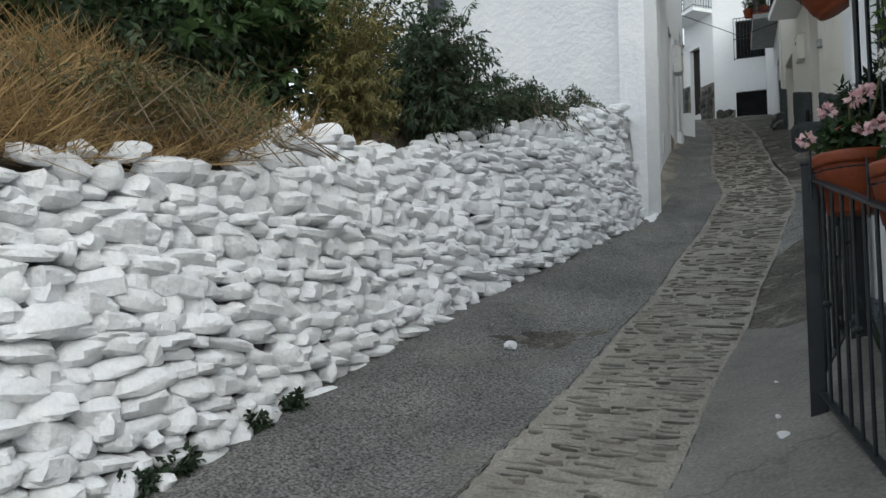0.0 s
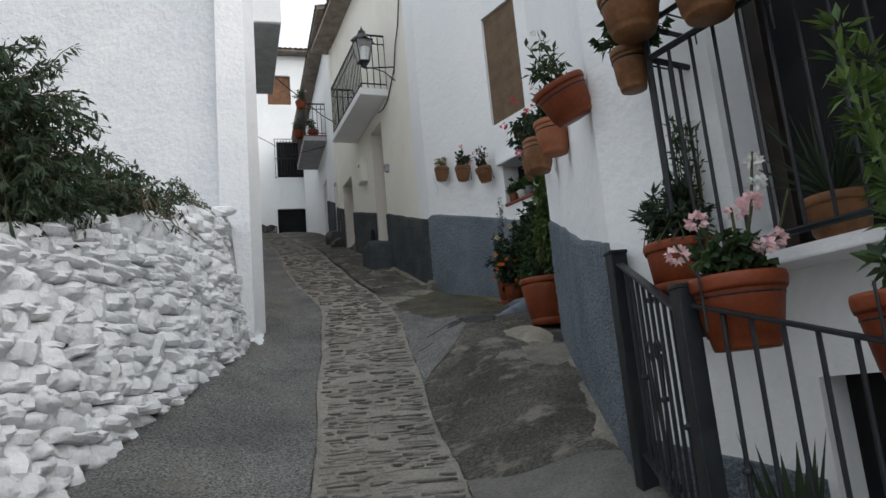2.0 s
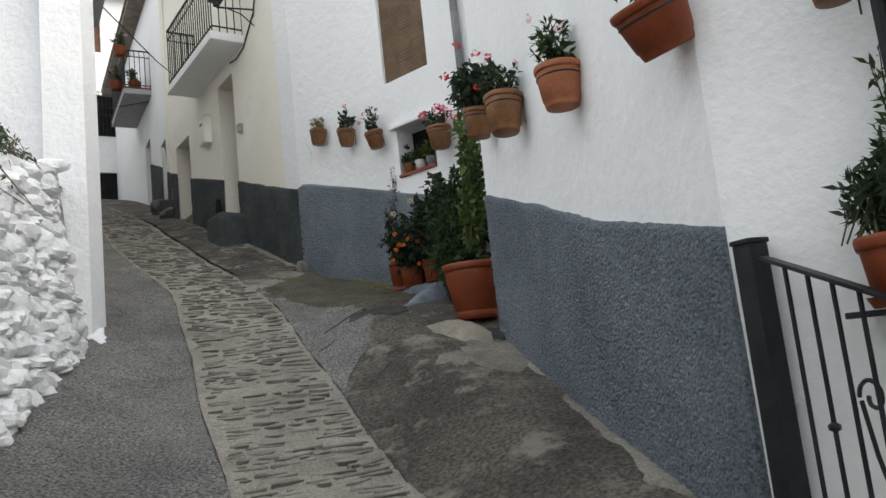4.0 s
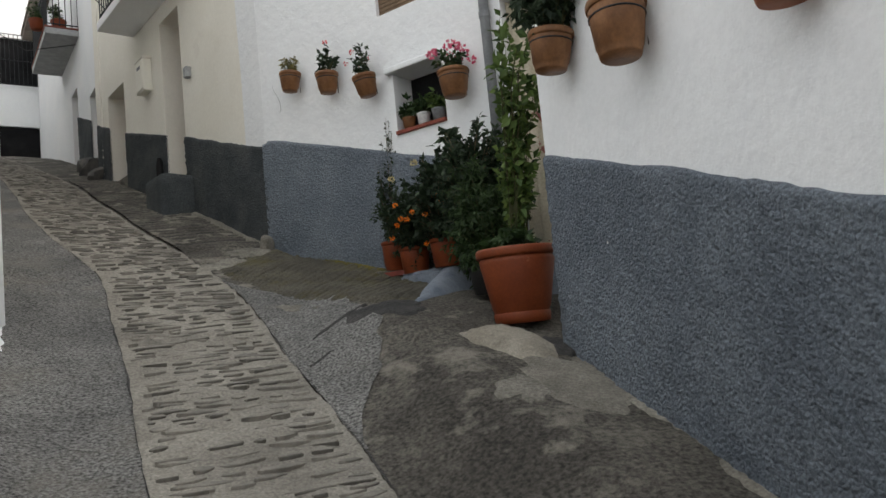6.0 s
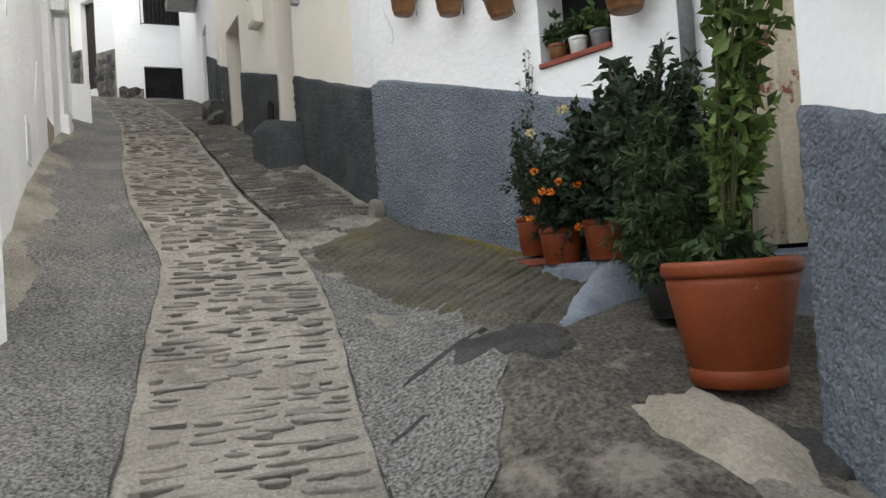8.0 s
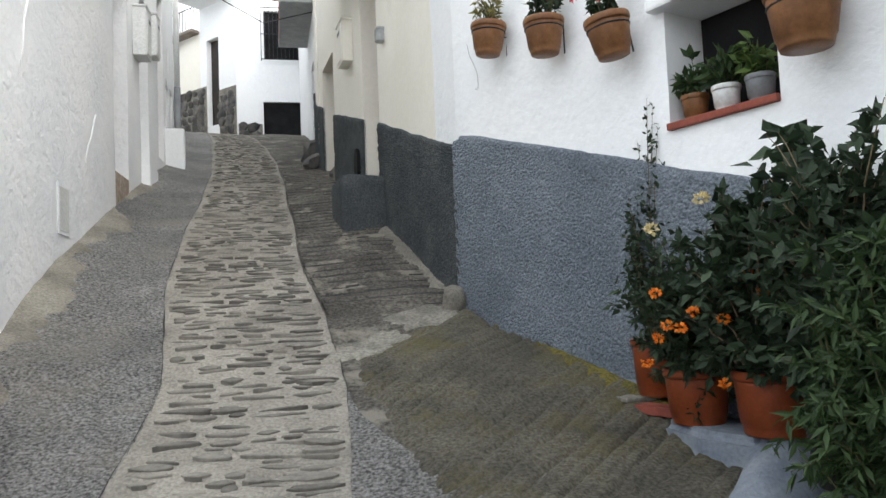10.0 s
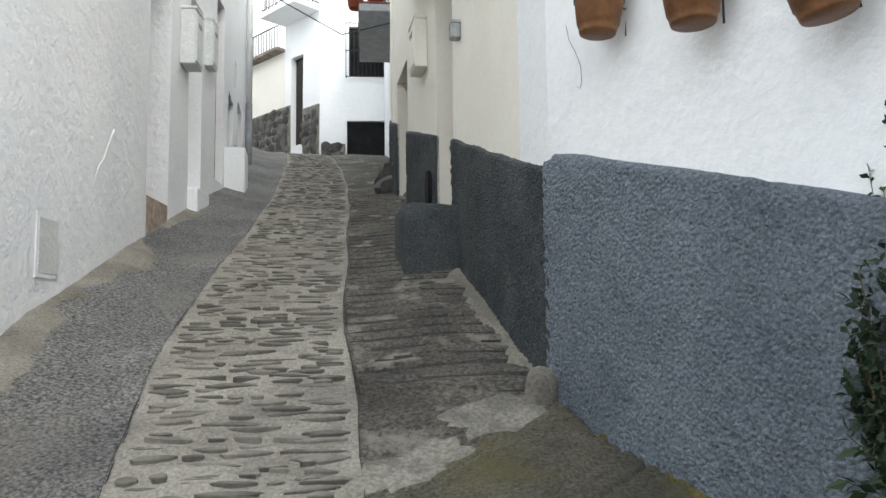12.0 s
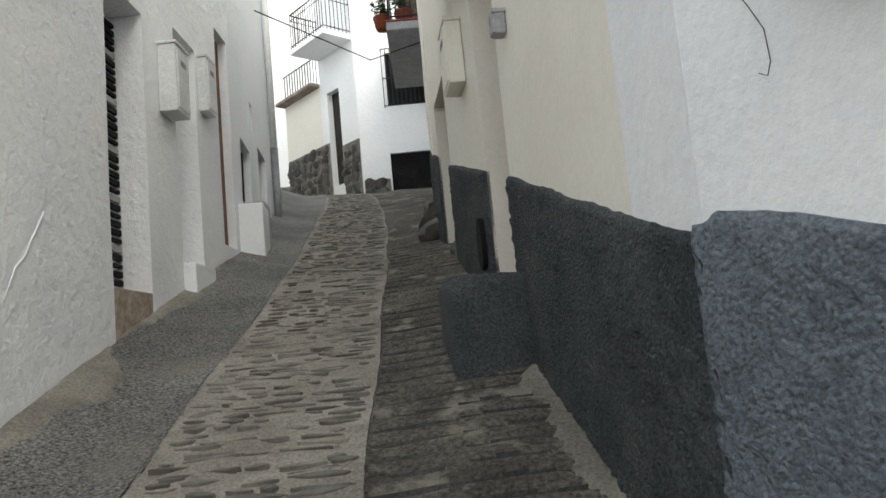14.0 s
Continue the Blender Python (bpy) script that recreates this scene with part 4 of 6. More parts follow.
gate = railing(P2 + Vector((0.0, 0.07)), P1 - Vector((0, 0.06)), 0.62, 0.92, 1.5, 1.84, 9, "iron_gate", "black wrought iron gate with scrolls, closed between two posts")
bm = bmesh.new()
for sgn in (-1, 1):
    c = Vector((2.632, 3.62 + 0.055 * sgn, 1.37))
    tube(bm, [c + Vector((0, sgn * 0.05 * math.cos(a) * (1 - a / 9), 0.06 * math.sin(a) * (1 - a / 9))) for a in np.linspace(0, 6.5, 22)], 0.007, 5)
    tube(bm, [(2.632, 3.62 + 0.1 * sgn, 1.36), (2.632, 3.62 + 0.075 * sgn, 1.2), (2.632, 3.62 + 0.02 * sgn, 1.0), (2.632, 3.62, 0.88)], 0.007, 5)
    c = Vector((2.632, 3.62 + 0.06 * sgn, 0.84))
    tube(bm, [c + Vector((0, sgn * 0.05 * math.cos(a) * (1 - a / 9), -0.05 * math.sin(a) * (1 - a / 9))) for a in np.linspace(0, 6.5, 22)], 0.007, 5)
part("scroll", bm, "iron", gate)
railing(P2 + RAIL * 0.05, P4, 0.55, -0.15, 1.5, 0.76, 21, "railing", "black iron railing with slim upright bars and hung flower pots")


# ---- flower pots along the railing ----
def rail_pot(c, z, r1, h, m, label, **k):
    ob = thing("flower_pot", label, "flower pot", "pots along the railing")
    pot_parts(ob, r1, r1 * 0.7, h, m, 0.045)
    hanger(ob, r1 * 0.93, h, (-0.16, -0.08))
    ob.matrix_world = pose(*c, z)
    return ob


po = rail_pot((2.80, 3.04), 1.33, 0.165, 0.26, "terra", "orange pot of pale pink geraniums hung inside the railing")
rng = shrub(po, 61, (0, 0, 0.22), (0.0, 0, 0.33), (0.17, 0.17, 0.13), 34, 14, 0.05, 0.045, "leaf_mid", "stem", 0.1, 0.1, tr=0.005)
blooms(po, 610, [(-0.19, 0.02, 0.36), (-0.1, 0.02, 0.48), (0.02, -0.06, 0.49), (0.07, -0.08, 0.51), (0.06, -0.14, 0.34), (0.12, -0.1, 0.37)], 0.042, "pink", 34)
blooms(po, 640, [(0.13, -0.02, 0.6), (0.14, 0.0, 0.68)], 0.035, "whitepetal", 30)
bm = bmesh.new()
for tip in ((0.14, 0, 0.72), (-0.2, 0, 0.4), (0.0, -0.06, 0.5), (0.22, -0.05, 0.55)):
    tube(bm, [(0.02, 0, 0.25), (tip[0] * 0.7, tip[1], tip[2] * 0.7), tip], 0.008, 5, 0.005)
part("stems", bm, "stem", po)

p2 = rail_pot((3.08, 2.5), 1.17, 0.165, 0.27, "terra", "orange pot with a tall light green leafy plant inside the railing")
shrub(p2, 62, (0.0, 0, 0.27), (-0.02, 0.0, 0.34), (0.17, 0.17, 0.1), 16, 12, 0.07, 0.032, "leaf_mid", "stem", 0.2, 0.08, tr=0.004)
lv = Leaves(63)
bm = bmesh.new()
for k in range(3):
    bx, by = -0.05 + 0.06 * k, 0.03 * (k - 1)
    pts = [Vector((bx + 0.035 * math.sin(i * 0.7 + k), by, 0.27 + i * 0.1)) for i in range(9 - k)]
    tube(bm, pts, 0.012, 6, 0.007)
    for i, p in enumerate(pts[2:]):
        for j in range(15):
            d = rand_dir(lv.rng)
            lv.blade(p + d * 0.02, d + Vector((0, 0, 0.7)), Vector((0, 0, 1)) + rand_dir(lv.rng) * 0.5, lv.rng.uniform(0.05, 0.095), 0.028, 0.25)
part("cane", bm, "leaf_light", p2)
lv.make("tall_leaves", "leaf_light", p2)
p3 = rail_pot((3.24, 2.1), 1.02, 0.16, 0.26, "terra_pale", "pale terracotta pot with small green plant inside the railing")
shrub(p3, 64, (0, 0, 0.25), (0, 0, 0.34), (0.18, 0.18, 0.12), 26, 12, 0.05, 0.04, "leaf_mid", "stem", 0.15, 0.1, tr=0.004)

# wide pot on a ledge beside the gate
lp = thing("flower_pot", "wide terracotta pot of dark bushy herbs beside the gate", "flower pot")
pot_parts(lp, 0.145, 0.115, 0.21, "terra", 0.035, saucer=True)
shrub(lp, 65, (0, 0, 0.2), (0.0, 0.0, 0.36), (0.2, 0.2, 0.18), 60, 20, 0.06, 0.018, "leaf_dark", "stem", 0.15, 0.16, tr=0.004)
shrub(lp, 66, (0.08, 0.02, 0.2), (0.1, 0.05, 0.6), (0.12, 0.12, 0.42), 26, 20, 0.055, 0.016, "leaf_mid", "stem", 0.05, 0.05, tr=0.005, leaf_name="upright_leaves")
lp.matrix_world = pose(2.8, 3.6, 1.625)
ledge = tagged(part("ledge", bmbox((2.85, 3.65, 1.609), (0.26, 0.36, 0.02), 30, 0.004), "iron"), "black iron shelf carrying a flower pot", "ledge", kind="structure")
part("bracket", bmbox((2.89, 3.68, 1.51), (0.16, 0.02, 0.18), 30, 0.004), "iron", ledge)
# aloe in the yard
al = thing("aloe_plant", "spiky dark green aloe growing against the white wall", "plant")
lv = Leaves(70)
for k in range(16):
    a = k * 2.4
    lv.blade(Vector((0, 0, 0)), Vector((math.cos(a) * 0.45, math.sin(a) * 0.45, 1)), Vector((math.cos(a), math.sin(a), 0.2)), lv.rng.uniform(0.35, 0.55), 0.05, 0.1)
lv.make("blades", "leaf_dark", al)
al.matrix_world = pose(2.93, 3.2, gz(2.93, 3.2))

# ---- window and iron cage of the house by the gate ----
# near-black panel carries the shade of the unlit room
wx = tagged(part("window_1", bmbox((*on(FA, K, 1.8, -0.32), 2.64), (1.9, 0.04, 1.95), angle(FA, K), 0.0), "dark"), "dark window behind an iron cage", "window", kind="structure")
part("window_sill", bmbox((*on(FA, K, 1.8, 0.06), 1.665), (2.1, 0.36, 0.055), angle(FA, K), 0.01), "white", wx)
for s in (0.98, 1.8, 2.62):
    part("window_frame", bmbox((*on(FA, K, s, -0.27), 2.64), (0.07, 0.06, 1.9), angle(FA, K), 0.006), "darkwood", wx)
cage = thing("window_cage", "black iron window cage projecting from the white wall", "window grille")
CL0, CL1 = 0.55, 2.82
for z, w in ((1.74, 0.03), (2.68, 0.035), (2.84, 0.03)):
    bm = bmesh.new()
    a, b = on(FA, K, CL0, 0.26), on(FA, K, CL1, 0.26)
    c, d = on(FA, K, CL1, 0.0), on(FA, K, CL0, 0.0)
    for p, q in ((a, b), (b, c), (d, a)):
        bar(bm, (*p, z), (*q, z), w * 0.45, 6)
    part("rail", bm, "iron", cage)
for i in range(20):
    p = on(FA, K, CL0 + (CL1 - CL0) * i / 19, 0.26)
    bm = bmesh.new()
    bar(bm, (*p, 1.74), (*p, 2.84 if i in (0, 19) else 2.68), 0.016 if i in (0, 19) else 0.008, 6)
    part("bar", bm, "iron", cage)
for o in (0.06, 0.13, 0.2):
    p = on(FA, K, CL1, o)
    bm = bmesh.new()
    bar(bm, (*p, 1.74), (*p, 2.68), 0.008, 6)
    part("bar", bm, "iron", cage)
cell = tagged(part("door_1", bmbox((*on(FA, K, 2.0, -0.2), 0.8), (0.95, 0.05, 0.85), angle(FA, K), 0.004), "dark"), "small dark cellar door below the window", "door", kind="structure")
for k, (s, z, m, r, fl, lab) in enumerate(((2.75, 2.74, "brownpot", 0.135, "pink", "brown pot of green geranium hung on the window cage"), (2.36, 2.62, "brownpot", 0.13, None, "brown pot with an iron ring hung on the window cage"), (1.95, 2.56, "brownpot", 0.13, None, "brown pot with an iron ring hung on the window cage"), (2.92, 2.57, "brownpot", 0.085, None, "small brown pot hung on the window cage"))):
    wall_pot(FA, K, s, z, 0.4 if r > 0.1 else 0.27, r, 0.2, m, label=lab, ph=0.26, pr=0.22, n=26, ln=0.06, w=0.045, per=10, flower=fl, nf=4, seed=80 + k, name="hanging_pot", group="pots on the window cage")
for k, s in enumerate((1.2, 1.7, 2.2)):
    pp = thing("flower_pot", "brown pot of long narrow leaves on the window sill", "flower pot", "pots on the sill")
    pot_parts(pp, 0.12, 0.09, 0.17, "brownpot", 0.03)
    lv = Leaves(90 + k)
    for _ in range(60):
        d = rand_dir(lv.rng)
        lv.blade(Vector((0, 0, 0.15)), Vector((d.x * 0.7, d.y * 0.7, 0.6 + abs(d.z))), rand_dir(lv.rng), lv.rng.uniform(0.2, 0.42), 0.016, 0.5)
    lv.make("foliage", "leaf_dark", pp)
    q = on(FA, K, s, 0.08)
    pp.matrix_world = pose(q.x, q.y, 1.694)

# ---- pots hung on the lane walls ----
wall_pot(K, E, 0.05, 2.72, 0.08, 0.15, 0.22, "terra", (6, -24), "orange terracotta pot tilted on the wall in an iron ring", "leaf_mid", 0.3, 0.2, 20, 0.06, 0.025, 8, "whitepetal", 3, 0.02, 101)
wall_pot(K, E, 1.22, 2.91, 0.10, 0.13, 0.24, "terra_pale", (0, 0), "brown ribbed terracotta pot hung on the wall in an iron ring", "leaf_mid", 0.32, 0.2, 32, 0.06, 0.022, 11, "pink", 3, 0.03, 102)
wall_pot(K, E, 2.2, 3.09, 0.15, 0.135, 0.27, "brownpot", (-4, 4), "brown terracotta pot hung on the wall in an iron ring", "leaf_dark", 0.3, 0.2, 30, 0.06, 0.025, 11, "red", 4, 0.03, 103)
wall_pot(K, E, 2.98, 3.31, 0.14, 0.125, 0.22, "brownpot", (3, 5), "brown terracotta pot with trailing red flowers on the wall", "leaf_dark", 0.5, 0.36, 110, 0.065, 0.028, 16, "red", 8, 0.04, 104, 0.5)
wall_pot(OB0, OB1, 3.83, 4.59, 0.15, 0.112, 0.2, "brownpot", (0, 4), "small terracotta pot hung on the wall", "leaf_olive", 0.22, 0.17, 26, 0.05, 0.018, 9, None, 0, 0.02, 105)
wall_pot(OB0, OB1, 3.27, 4.42, 0.15, 0.115, 0.205, "brownpot", (0, 0), "brown terracotta pot with iron ring hung on the wall", "leaf_dark", 0.3, 0.16, 28, 0.055, 0.03, 10, "red", 2, 0.03, 106)
wall_pot(OB0, OB1, 2.73, 4.24, 0.15, 0.115, 0.21, "brownpot", (0, -9), "brown terracotta pot tilted on the wall in an iron ring", "leaf_dark", 0.34, 0.14, 24, 0.055, 0.03, 10, "red", 4, 0.03, 107)
wall_pot(OB0, OB1, 1.69, 3.95, 0.18, 0.14, 0.24, "brownpot", (0, 0), "brown terracotta pot of deep pink flowers hung on the wall", "leaf_mid", 0.22, 0.2, 28, 0.055, 0.03, 9, "hotpink", 14, 0.045, 108)


# ---- doorway corner: big pot, step, potted bushes ----
def lump(name, c, size, m, label, seed, cat="pavement", p=2.6, jag=0.15, rz=0.0):
    rng = random.Random(seed)
    bm = bmesh.new()
    bmesh.ops.create_icosphere(bm, subdivisions=4, radius=1.0)
    off = Vector((seed, seed * 2, 0))
    for v in bm.verts:
        q = v.co.copy()
        r = (abs(q.x) ** p + abs(q.y) ** p + abs(q.z) ** p) ** (1 / p)
        q = q / r * (1 + jag * noise.noise(q * 1.3 + off) + jag * 0.35 * noise.noise(q * 4 + off))
        v.co = Vector((q.x * size[0], q.y * size[1], q.z * size[2]))
    bmesh.ops.transform(bm, matrix=pose(*c, 0, 0, rz), verts=bm.verts)
    return tagged(part(name, bm, m, smooth=True), label, cat, kind="structure")


def draped(name, c, rx, ry, rz, h, m, label, seed, ragged=0.35, lift=0.006):
    """A cement patch or mound laid on the ground with a ragged edge; h is its height in the middle."""
    vs, fs = [], []
    n, rings = 40, 9
    ca, sa = math.cos(radians(rz)), math.sin(radians(rz))
    for k in range(rings + 1):
        f = k / rings
        for i in range(n):
            t = 2 * math.pi * i / n
            e = 1 + ragged * noise.noise((math.cos(t) * 1.4 + seed, math.sin(t) * 1.4, 0)) + ragged * 0.5 * noise.noise((math.cos(t) * 4 + seed, math.sin(t) * 4, 5))
            px, py = rx * f * e * math.cos(t), ry * f * e * math.sin(t)
            x, y = c[0] + px * ca - py * sa, c[1] + px * sa + py * ca
            top = h * (1 - smooth_step(0.45, 1.0, f)) + lift * (1 - smooth_step(0.9, 1.0, f)) - 0.012 * smooth_step(0.9, 1.0, f)
            vs.append((x, y, gz(x, y) + float(top) + 0.012 * noise.noise((x * 6, y * 6, 2)) * (1 if h else 0.4)))
    for k in range(rings):
        for i in range(n):
            j = (i + 1) % n
            fs.append((k * n + i, k * n + j, (k + 1) * n + j, (k + 1) * n + i))
    return tagged(raw(name, vs, fs, m, smooth=True), label, "pavement", kind="structure")


BP = Vector((2.87, 8.2))
bpz = 1.93
draped("cement_mound", (2.62, 7.86), 0.25, 0.34, 20, 0.06, "mound", "pale cement mound under the big flower pot", 3, 0.5)
draped("cement_apron", (2.68, 7.2), 0.24, 0.45, 4, 0.012, "dirt", "pale cement patch at the foot of the wall", 4, 0.4)
big = thing("flower_pot", "large orange plastic pot with worn white marks, on a cement mound", "flower pot")
pot_parts(big, 0.262, 0.172, 0.5, "terra", 0.05)
part("band", lathe(bmesh.new(), [(0.228, 0.335), (0.2375, 0.338), (0.239, 0.346), (0.23, 0.352)], 30), "terra", big, smooth=True)
part("foot_ring", lathe(bmesh.new(), [(0.166, 0.0), (0.186, 0.004), (0.19, 0.06), (0.184, 0.075)], 30), "terra", big, smooth=True)
shrub(big, 130, (0.02, 0, 0.43), (0.09, 0.02, 1.1), (0.18, 0.17, 0.78), 60, 15, 0.075, 0.05, "leaf_light", "stem", 0.3, 0.06, tr=0.006, inner=0.2)
shrub(big, 131, (0.0, 0, 0.43), (0.16, 0.02, 1.78), (0.34, 0.3, 0.52), 40, 10, 0.095, 0.062, "leaf_light", "stem", 0.35, 0.04, tr=0.005, leaf_name="top_leaves")
shrub(big, 132, (0.0, 0, 0.43), (-0.02, 0.0, 0.5), (0.24, 0.24, 0.2), 34, 11, 0.1, 0.045, "leaf_mid", "stem", 0.3, 0.1, tr=0.004, leaf_name="lower_leaves")
big.matrix_world = pose(BP.x, BP.y, bpz)

# raised doorstep painted blue-grey
def doorstep():
    """A thick rounded plate before the door, and a painted wedge running down from it along the sunken door yard."""
    bm = bmesh.new()
    top = [(2.6, 10.17), (2.66, 10.29), (2.78, 10.33), (3.3, 10.0), (3.75, 9.3), (3.9, 8.8), (3.45, 8.95), (3.2, 9.5), (2.95, 9.66), (2.82, 9.68), (2.68, 9.86)]
    f = bm.faces.new([bm.verts.new((x, y, 2.455)) for x, y in top])
    r = bmesh.ops.extrude_face_region(bm, geom=[f])
    for v in [g for g in r["geom"] if isinstance(g, bmesh.types.BMVert)]:
        v.co.z -= 0.6
    bmesh.ops.bevel(bm, geom=[e for e in bm.edges if all(v.co.z > 2.4 for v in e.verts)], offset=0.035, segments=3, affect="EDGES")
    plate = tagged(part("doorstep", bm, "bluestep"), "blue-grey painted concrete doorstep with a sloping wedge", "doorstep", kind="structure")
    vs, fs = [], []
    n, prof = 44, ((-0.1, -0.06), (-0.07, 0.0), (-0.03, 0.03), (0.03, 0.04), (0.08, 0.035), (0.13, 0.005), (0.2, -0.06), (0.28, -0.14), (0.34, -0.24))
    for i in range(n + 1):
        t = i / n
        c = Vector((2.27, 8.8)).lerp(Vector((2.92, 9.72)), t)
        side = Vector((0.817, -0.577))
        z0 = 2.1 + 0.33 * t
        for o, h in prof:
            k = 0.35 + 0.65 * t
            p = c + side * o * (k if o > 0 else 0.5 + 0.5 * t)
            vs.append((p.x, p.y, z0 + h * (0.4 + 0.8 * t) + 0.014 * noise.noise((p.x * 9, p.y * 9, h * 9)) + 0.008 * noise.noise((p.x * 32, p.y * 32, h * 30))))
    w = len(prof)
    for i in range(n):
        for j in range(w - 1):
            fs.append((i * w + j, i * w + j + 1, (i + 1) * w + j + 1, (i + 1) * w + j))
    raw("wedge", vs, fs, "bluestep", plate, smooth=True)


doorstep()


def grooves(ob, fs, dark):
    """Paints shade into the bottoms of cut grooves with the dark tar colour."""
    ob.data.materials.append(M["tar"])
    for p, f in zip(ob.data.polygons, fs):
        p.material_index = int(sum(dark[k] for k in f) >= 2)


# mossy ribbed concrete apron in front of the bent house
def apron():
    """Hand-ribbed concrete between the roadway and the bent house, mossy towards the wall."""
    vs, fs = [], []
    us = (0, 0.2, 0.45, 0.7, 0.85, 1)
    lox, loy = (1.0, 1.12, 1.45, 1.72, 1.98, 2.3), (11.35, 10.6, 9.85, 9.2, 8.95, 8.86)
    uh = (0, 0.35, 0.6, 0.8, 1)
    hix, hiy = (1.55, 2.2, 2.72, 2.78, 2.9), (12.03, 11.28, 10.52, 10.1, 9.65)
    nu, nv = 260, 46
    for i in range(nu + 1):
        u = i / nu
        wob = 0.05 * noise.noise((u * 6, 2, 0)) + 0.03 * noise.noise((u * 19, 2, 0))
        lo = Vector((float(np.interp(u, us, lox)) + wob, float(np.interp(u, us, loy)) + wob))
        hi = Vector((float(np.interp(u, uh, hix)), float(np.interp(u, uh, hiy))))
        for j in range(nv + 1):
            v = j / nv
            p = lo.lerp(hi, v)
            ed = min(1.0, min(u, v, 1.06 - u) * 9)
            z = gz(p.x, p.y) - 0.03 + 0.055 * ed + 0.02 * v * u + 0.008 * noise.noise((p.x * 5, p.y * 5, 0))
            g = ((p.x * 0.84 - p.y * 0.54 + 0.02 * noise.noise((p.x * 3, p.y * 3, 8))) / 0.145) % 1
            cut = math.exp(-((g - 0.5) / 0.1) ** 2) * min(1.0, max(0.0, 0.55 + 0.5 * u + 1.3 * noise.noise((p.x * 2.2, p.y * 2.2, 4)))) * ed
            z += 0.008 * (g - 0.5) * ed - 0.028 * cut
            vs.append((p.x, p.y, z))
    w = nv + 1
    for i in range(nu):
        for j in range(nv):
            fs.append((i * w + j, (i + 1) * w + j, (i + 1) * w + j + 1, i * w + j + 1))
    ob = raw("mossy_apron", vs, fs, "moss", smooth=True)
    return tagged(ob, "mossy yellow-brown ribbed concrete apron before the wall", "pavement", kind="structure")


apron()
lump("wall_foot_bulge", (1.64, 11.97, 3.0), (0.075, 0.15, 0.14), "dirt", "pale cement bulge at the corner foot", 9, jag=0.12, rz=-25, p=2.2)
draped("cement_patch", (1.51, 9.5), 0.25, 0.085, -50, 0.0, "patch", "pale cement repair in the roadway", 10, 0.6, 0.012)
draped("cement_patch_upper", (1.1, 11.32), 0.3, 0.13, 40, 0.0, "patch", "pale cement repair in the roadway", 11, 0.6, 0.015)
draped("cement_patch_corner", (1.42, 11.75), 0.3, 0.16, 30, 0.0, "patch", "pale cement at the corner of the house", 12, 0.6, 0.012)
draped("cement_patch_low", (1.85, 7.55), 0.34, 0.1, 30, 0.0, "concrete", "worn pale cement patch in the roadway", 13, 0.9, 0.006)
draped("cement_patch_door", (2.25, 8.35), 0.3, 0.2, 30, 0.0, "concrete", "rough concrete patch in the roadway", 14, 0.7, 0.01)
draped("cement_patch_left", (0.5, 4.5), 0.4, 0.16, 60, 0.0, "concrete", "worn cement patch in the roadway", 15, 0.9, 0.004)
draped("tar_patch", (2.1, 8.69), 0.27, 0.17, -20, 0.0, "tar", "dark tar patch in the roadway", 16, 0.9, 0.014)
draped("tar_seam", (1.74, 8.82), 0.26, 0.022, 27, 0.0, "tar", "dark tarred seam across the roadway", 21, 0.7, 0.016)
draped("tar_seam_lower", (1.62, 8.45), 0.2, 0.016, 30, 0.0, "tar", "dark tarred seam across the roadway", 22, 0.7, 0.014)
draped("cement_smear", (2.4, 7.2), 0.2, 0.13, 60, 0.0, "patch", "grey cement smear near the wall", 24, 0.8, 0.007)
draped("wet_stain", (2.86, 7.72), 0.1, 0.14, 20, 0.0, "tar", "dark ragged patch beside the pot", 25, 0.6, 0.03)
draped("cement_foot_left", (-0.47, 9.2), 0.1, 0.3, 14, 0.015, "lime", "whitewash splashed at the house corner foot", 17, 0.6, 0.01)


def bush_pot(x, y, z, r, h, seed, label, **k):
    ob = thing("flower_pot", label, "flower pot", "potted bushes by the door")
    # pots labelled dark take the painted shade colour
    pot_parts(ob, r, r * 0.8, h, "darkpot" if "dark pot" in label else "terra", 0.03)
    ob.matrix_world = pose(x, y, z)
    return ob


b1 = bush_pot(2.68, 10.5, 2.52, 0.13, 0.28, 1, "orange pot with a slender dark leafy bush by the door")
shrub(b1, 140, (0, 0, 0.24), (0.0, 0, 0.72), (0.2, 0.2, 0.6), 80, 24, 0.04, 0.022, "leaf_dark", "twig", 0.05, 0.05, tr=0.004)
shrub(b1, 141, (0, 0, 0.3), (0.02, 0.02, 1.4), (0.13, 0.13, 0.4), 16, 18, 0.035, 0.018, "leaf_dark", "twig", 0.05, 0.02, tr=0.003, leaf_name="top_leaves")
b2 = bush_pot(2.74, 10.08, 2.45, 0.14, 0.24, 2, "orange pot of orange marigolds by the door")
rng = shrub(b2, 142, (0, 0, 0.2), (0, 0, 0.46), (0.38, 0.4, 0.5), 170, 24, 0.055, 0.024, "leaf_dark", "stem", 0.1, 0.1, tr=0.004)
blooms(b2, 1420, [(0.96 * r - 0.27 * d, -0.27 * r - 0.96 * d, z) for r, d, z in ((-0.14, 0.36, 0.58), (0.0, 0.4, 0.5), (0.11, 0.42, 0.47), (0.26, 0.4, 0.57), (-0.14, 0.38, 0.4), (-0.1, 0.4, 0.45), (-0.05, 0.42, 0.44), (0.1, 0.4, 0.22), (-0.19, 0.34, 0.3), (0.21, 0.36, 0.64))], 0.026, "orange", 30)
b3 = bush_pot(2.93, 9.72, 2.46, 0.15, 0.25, 3, "brown-orange pot with a dense dark rose bush by the door")
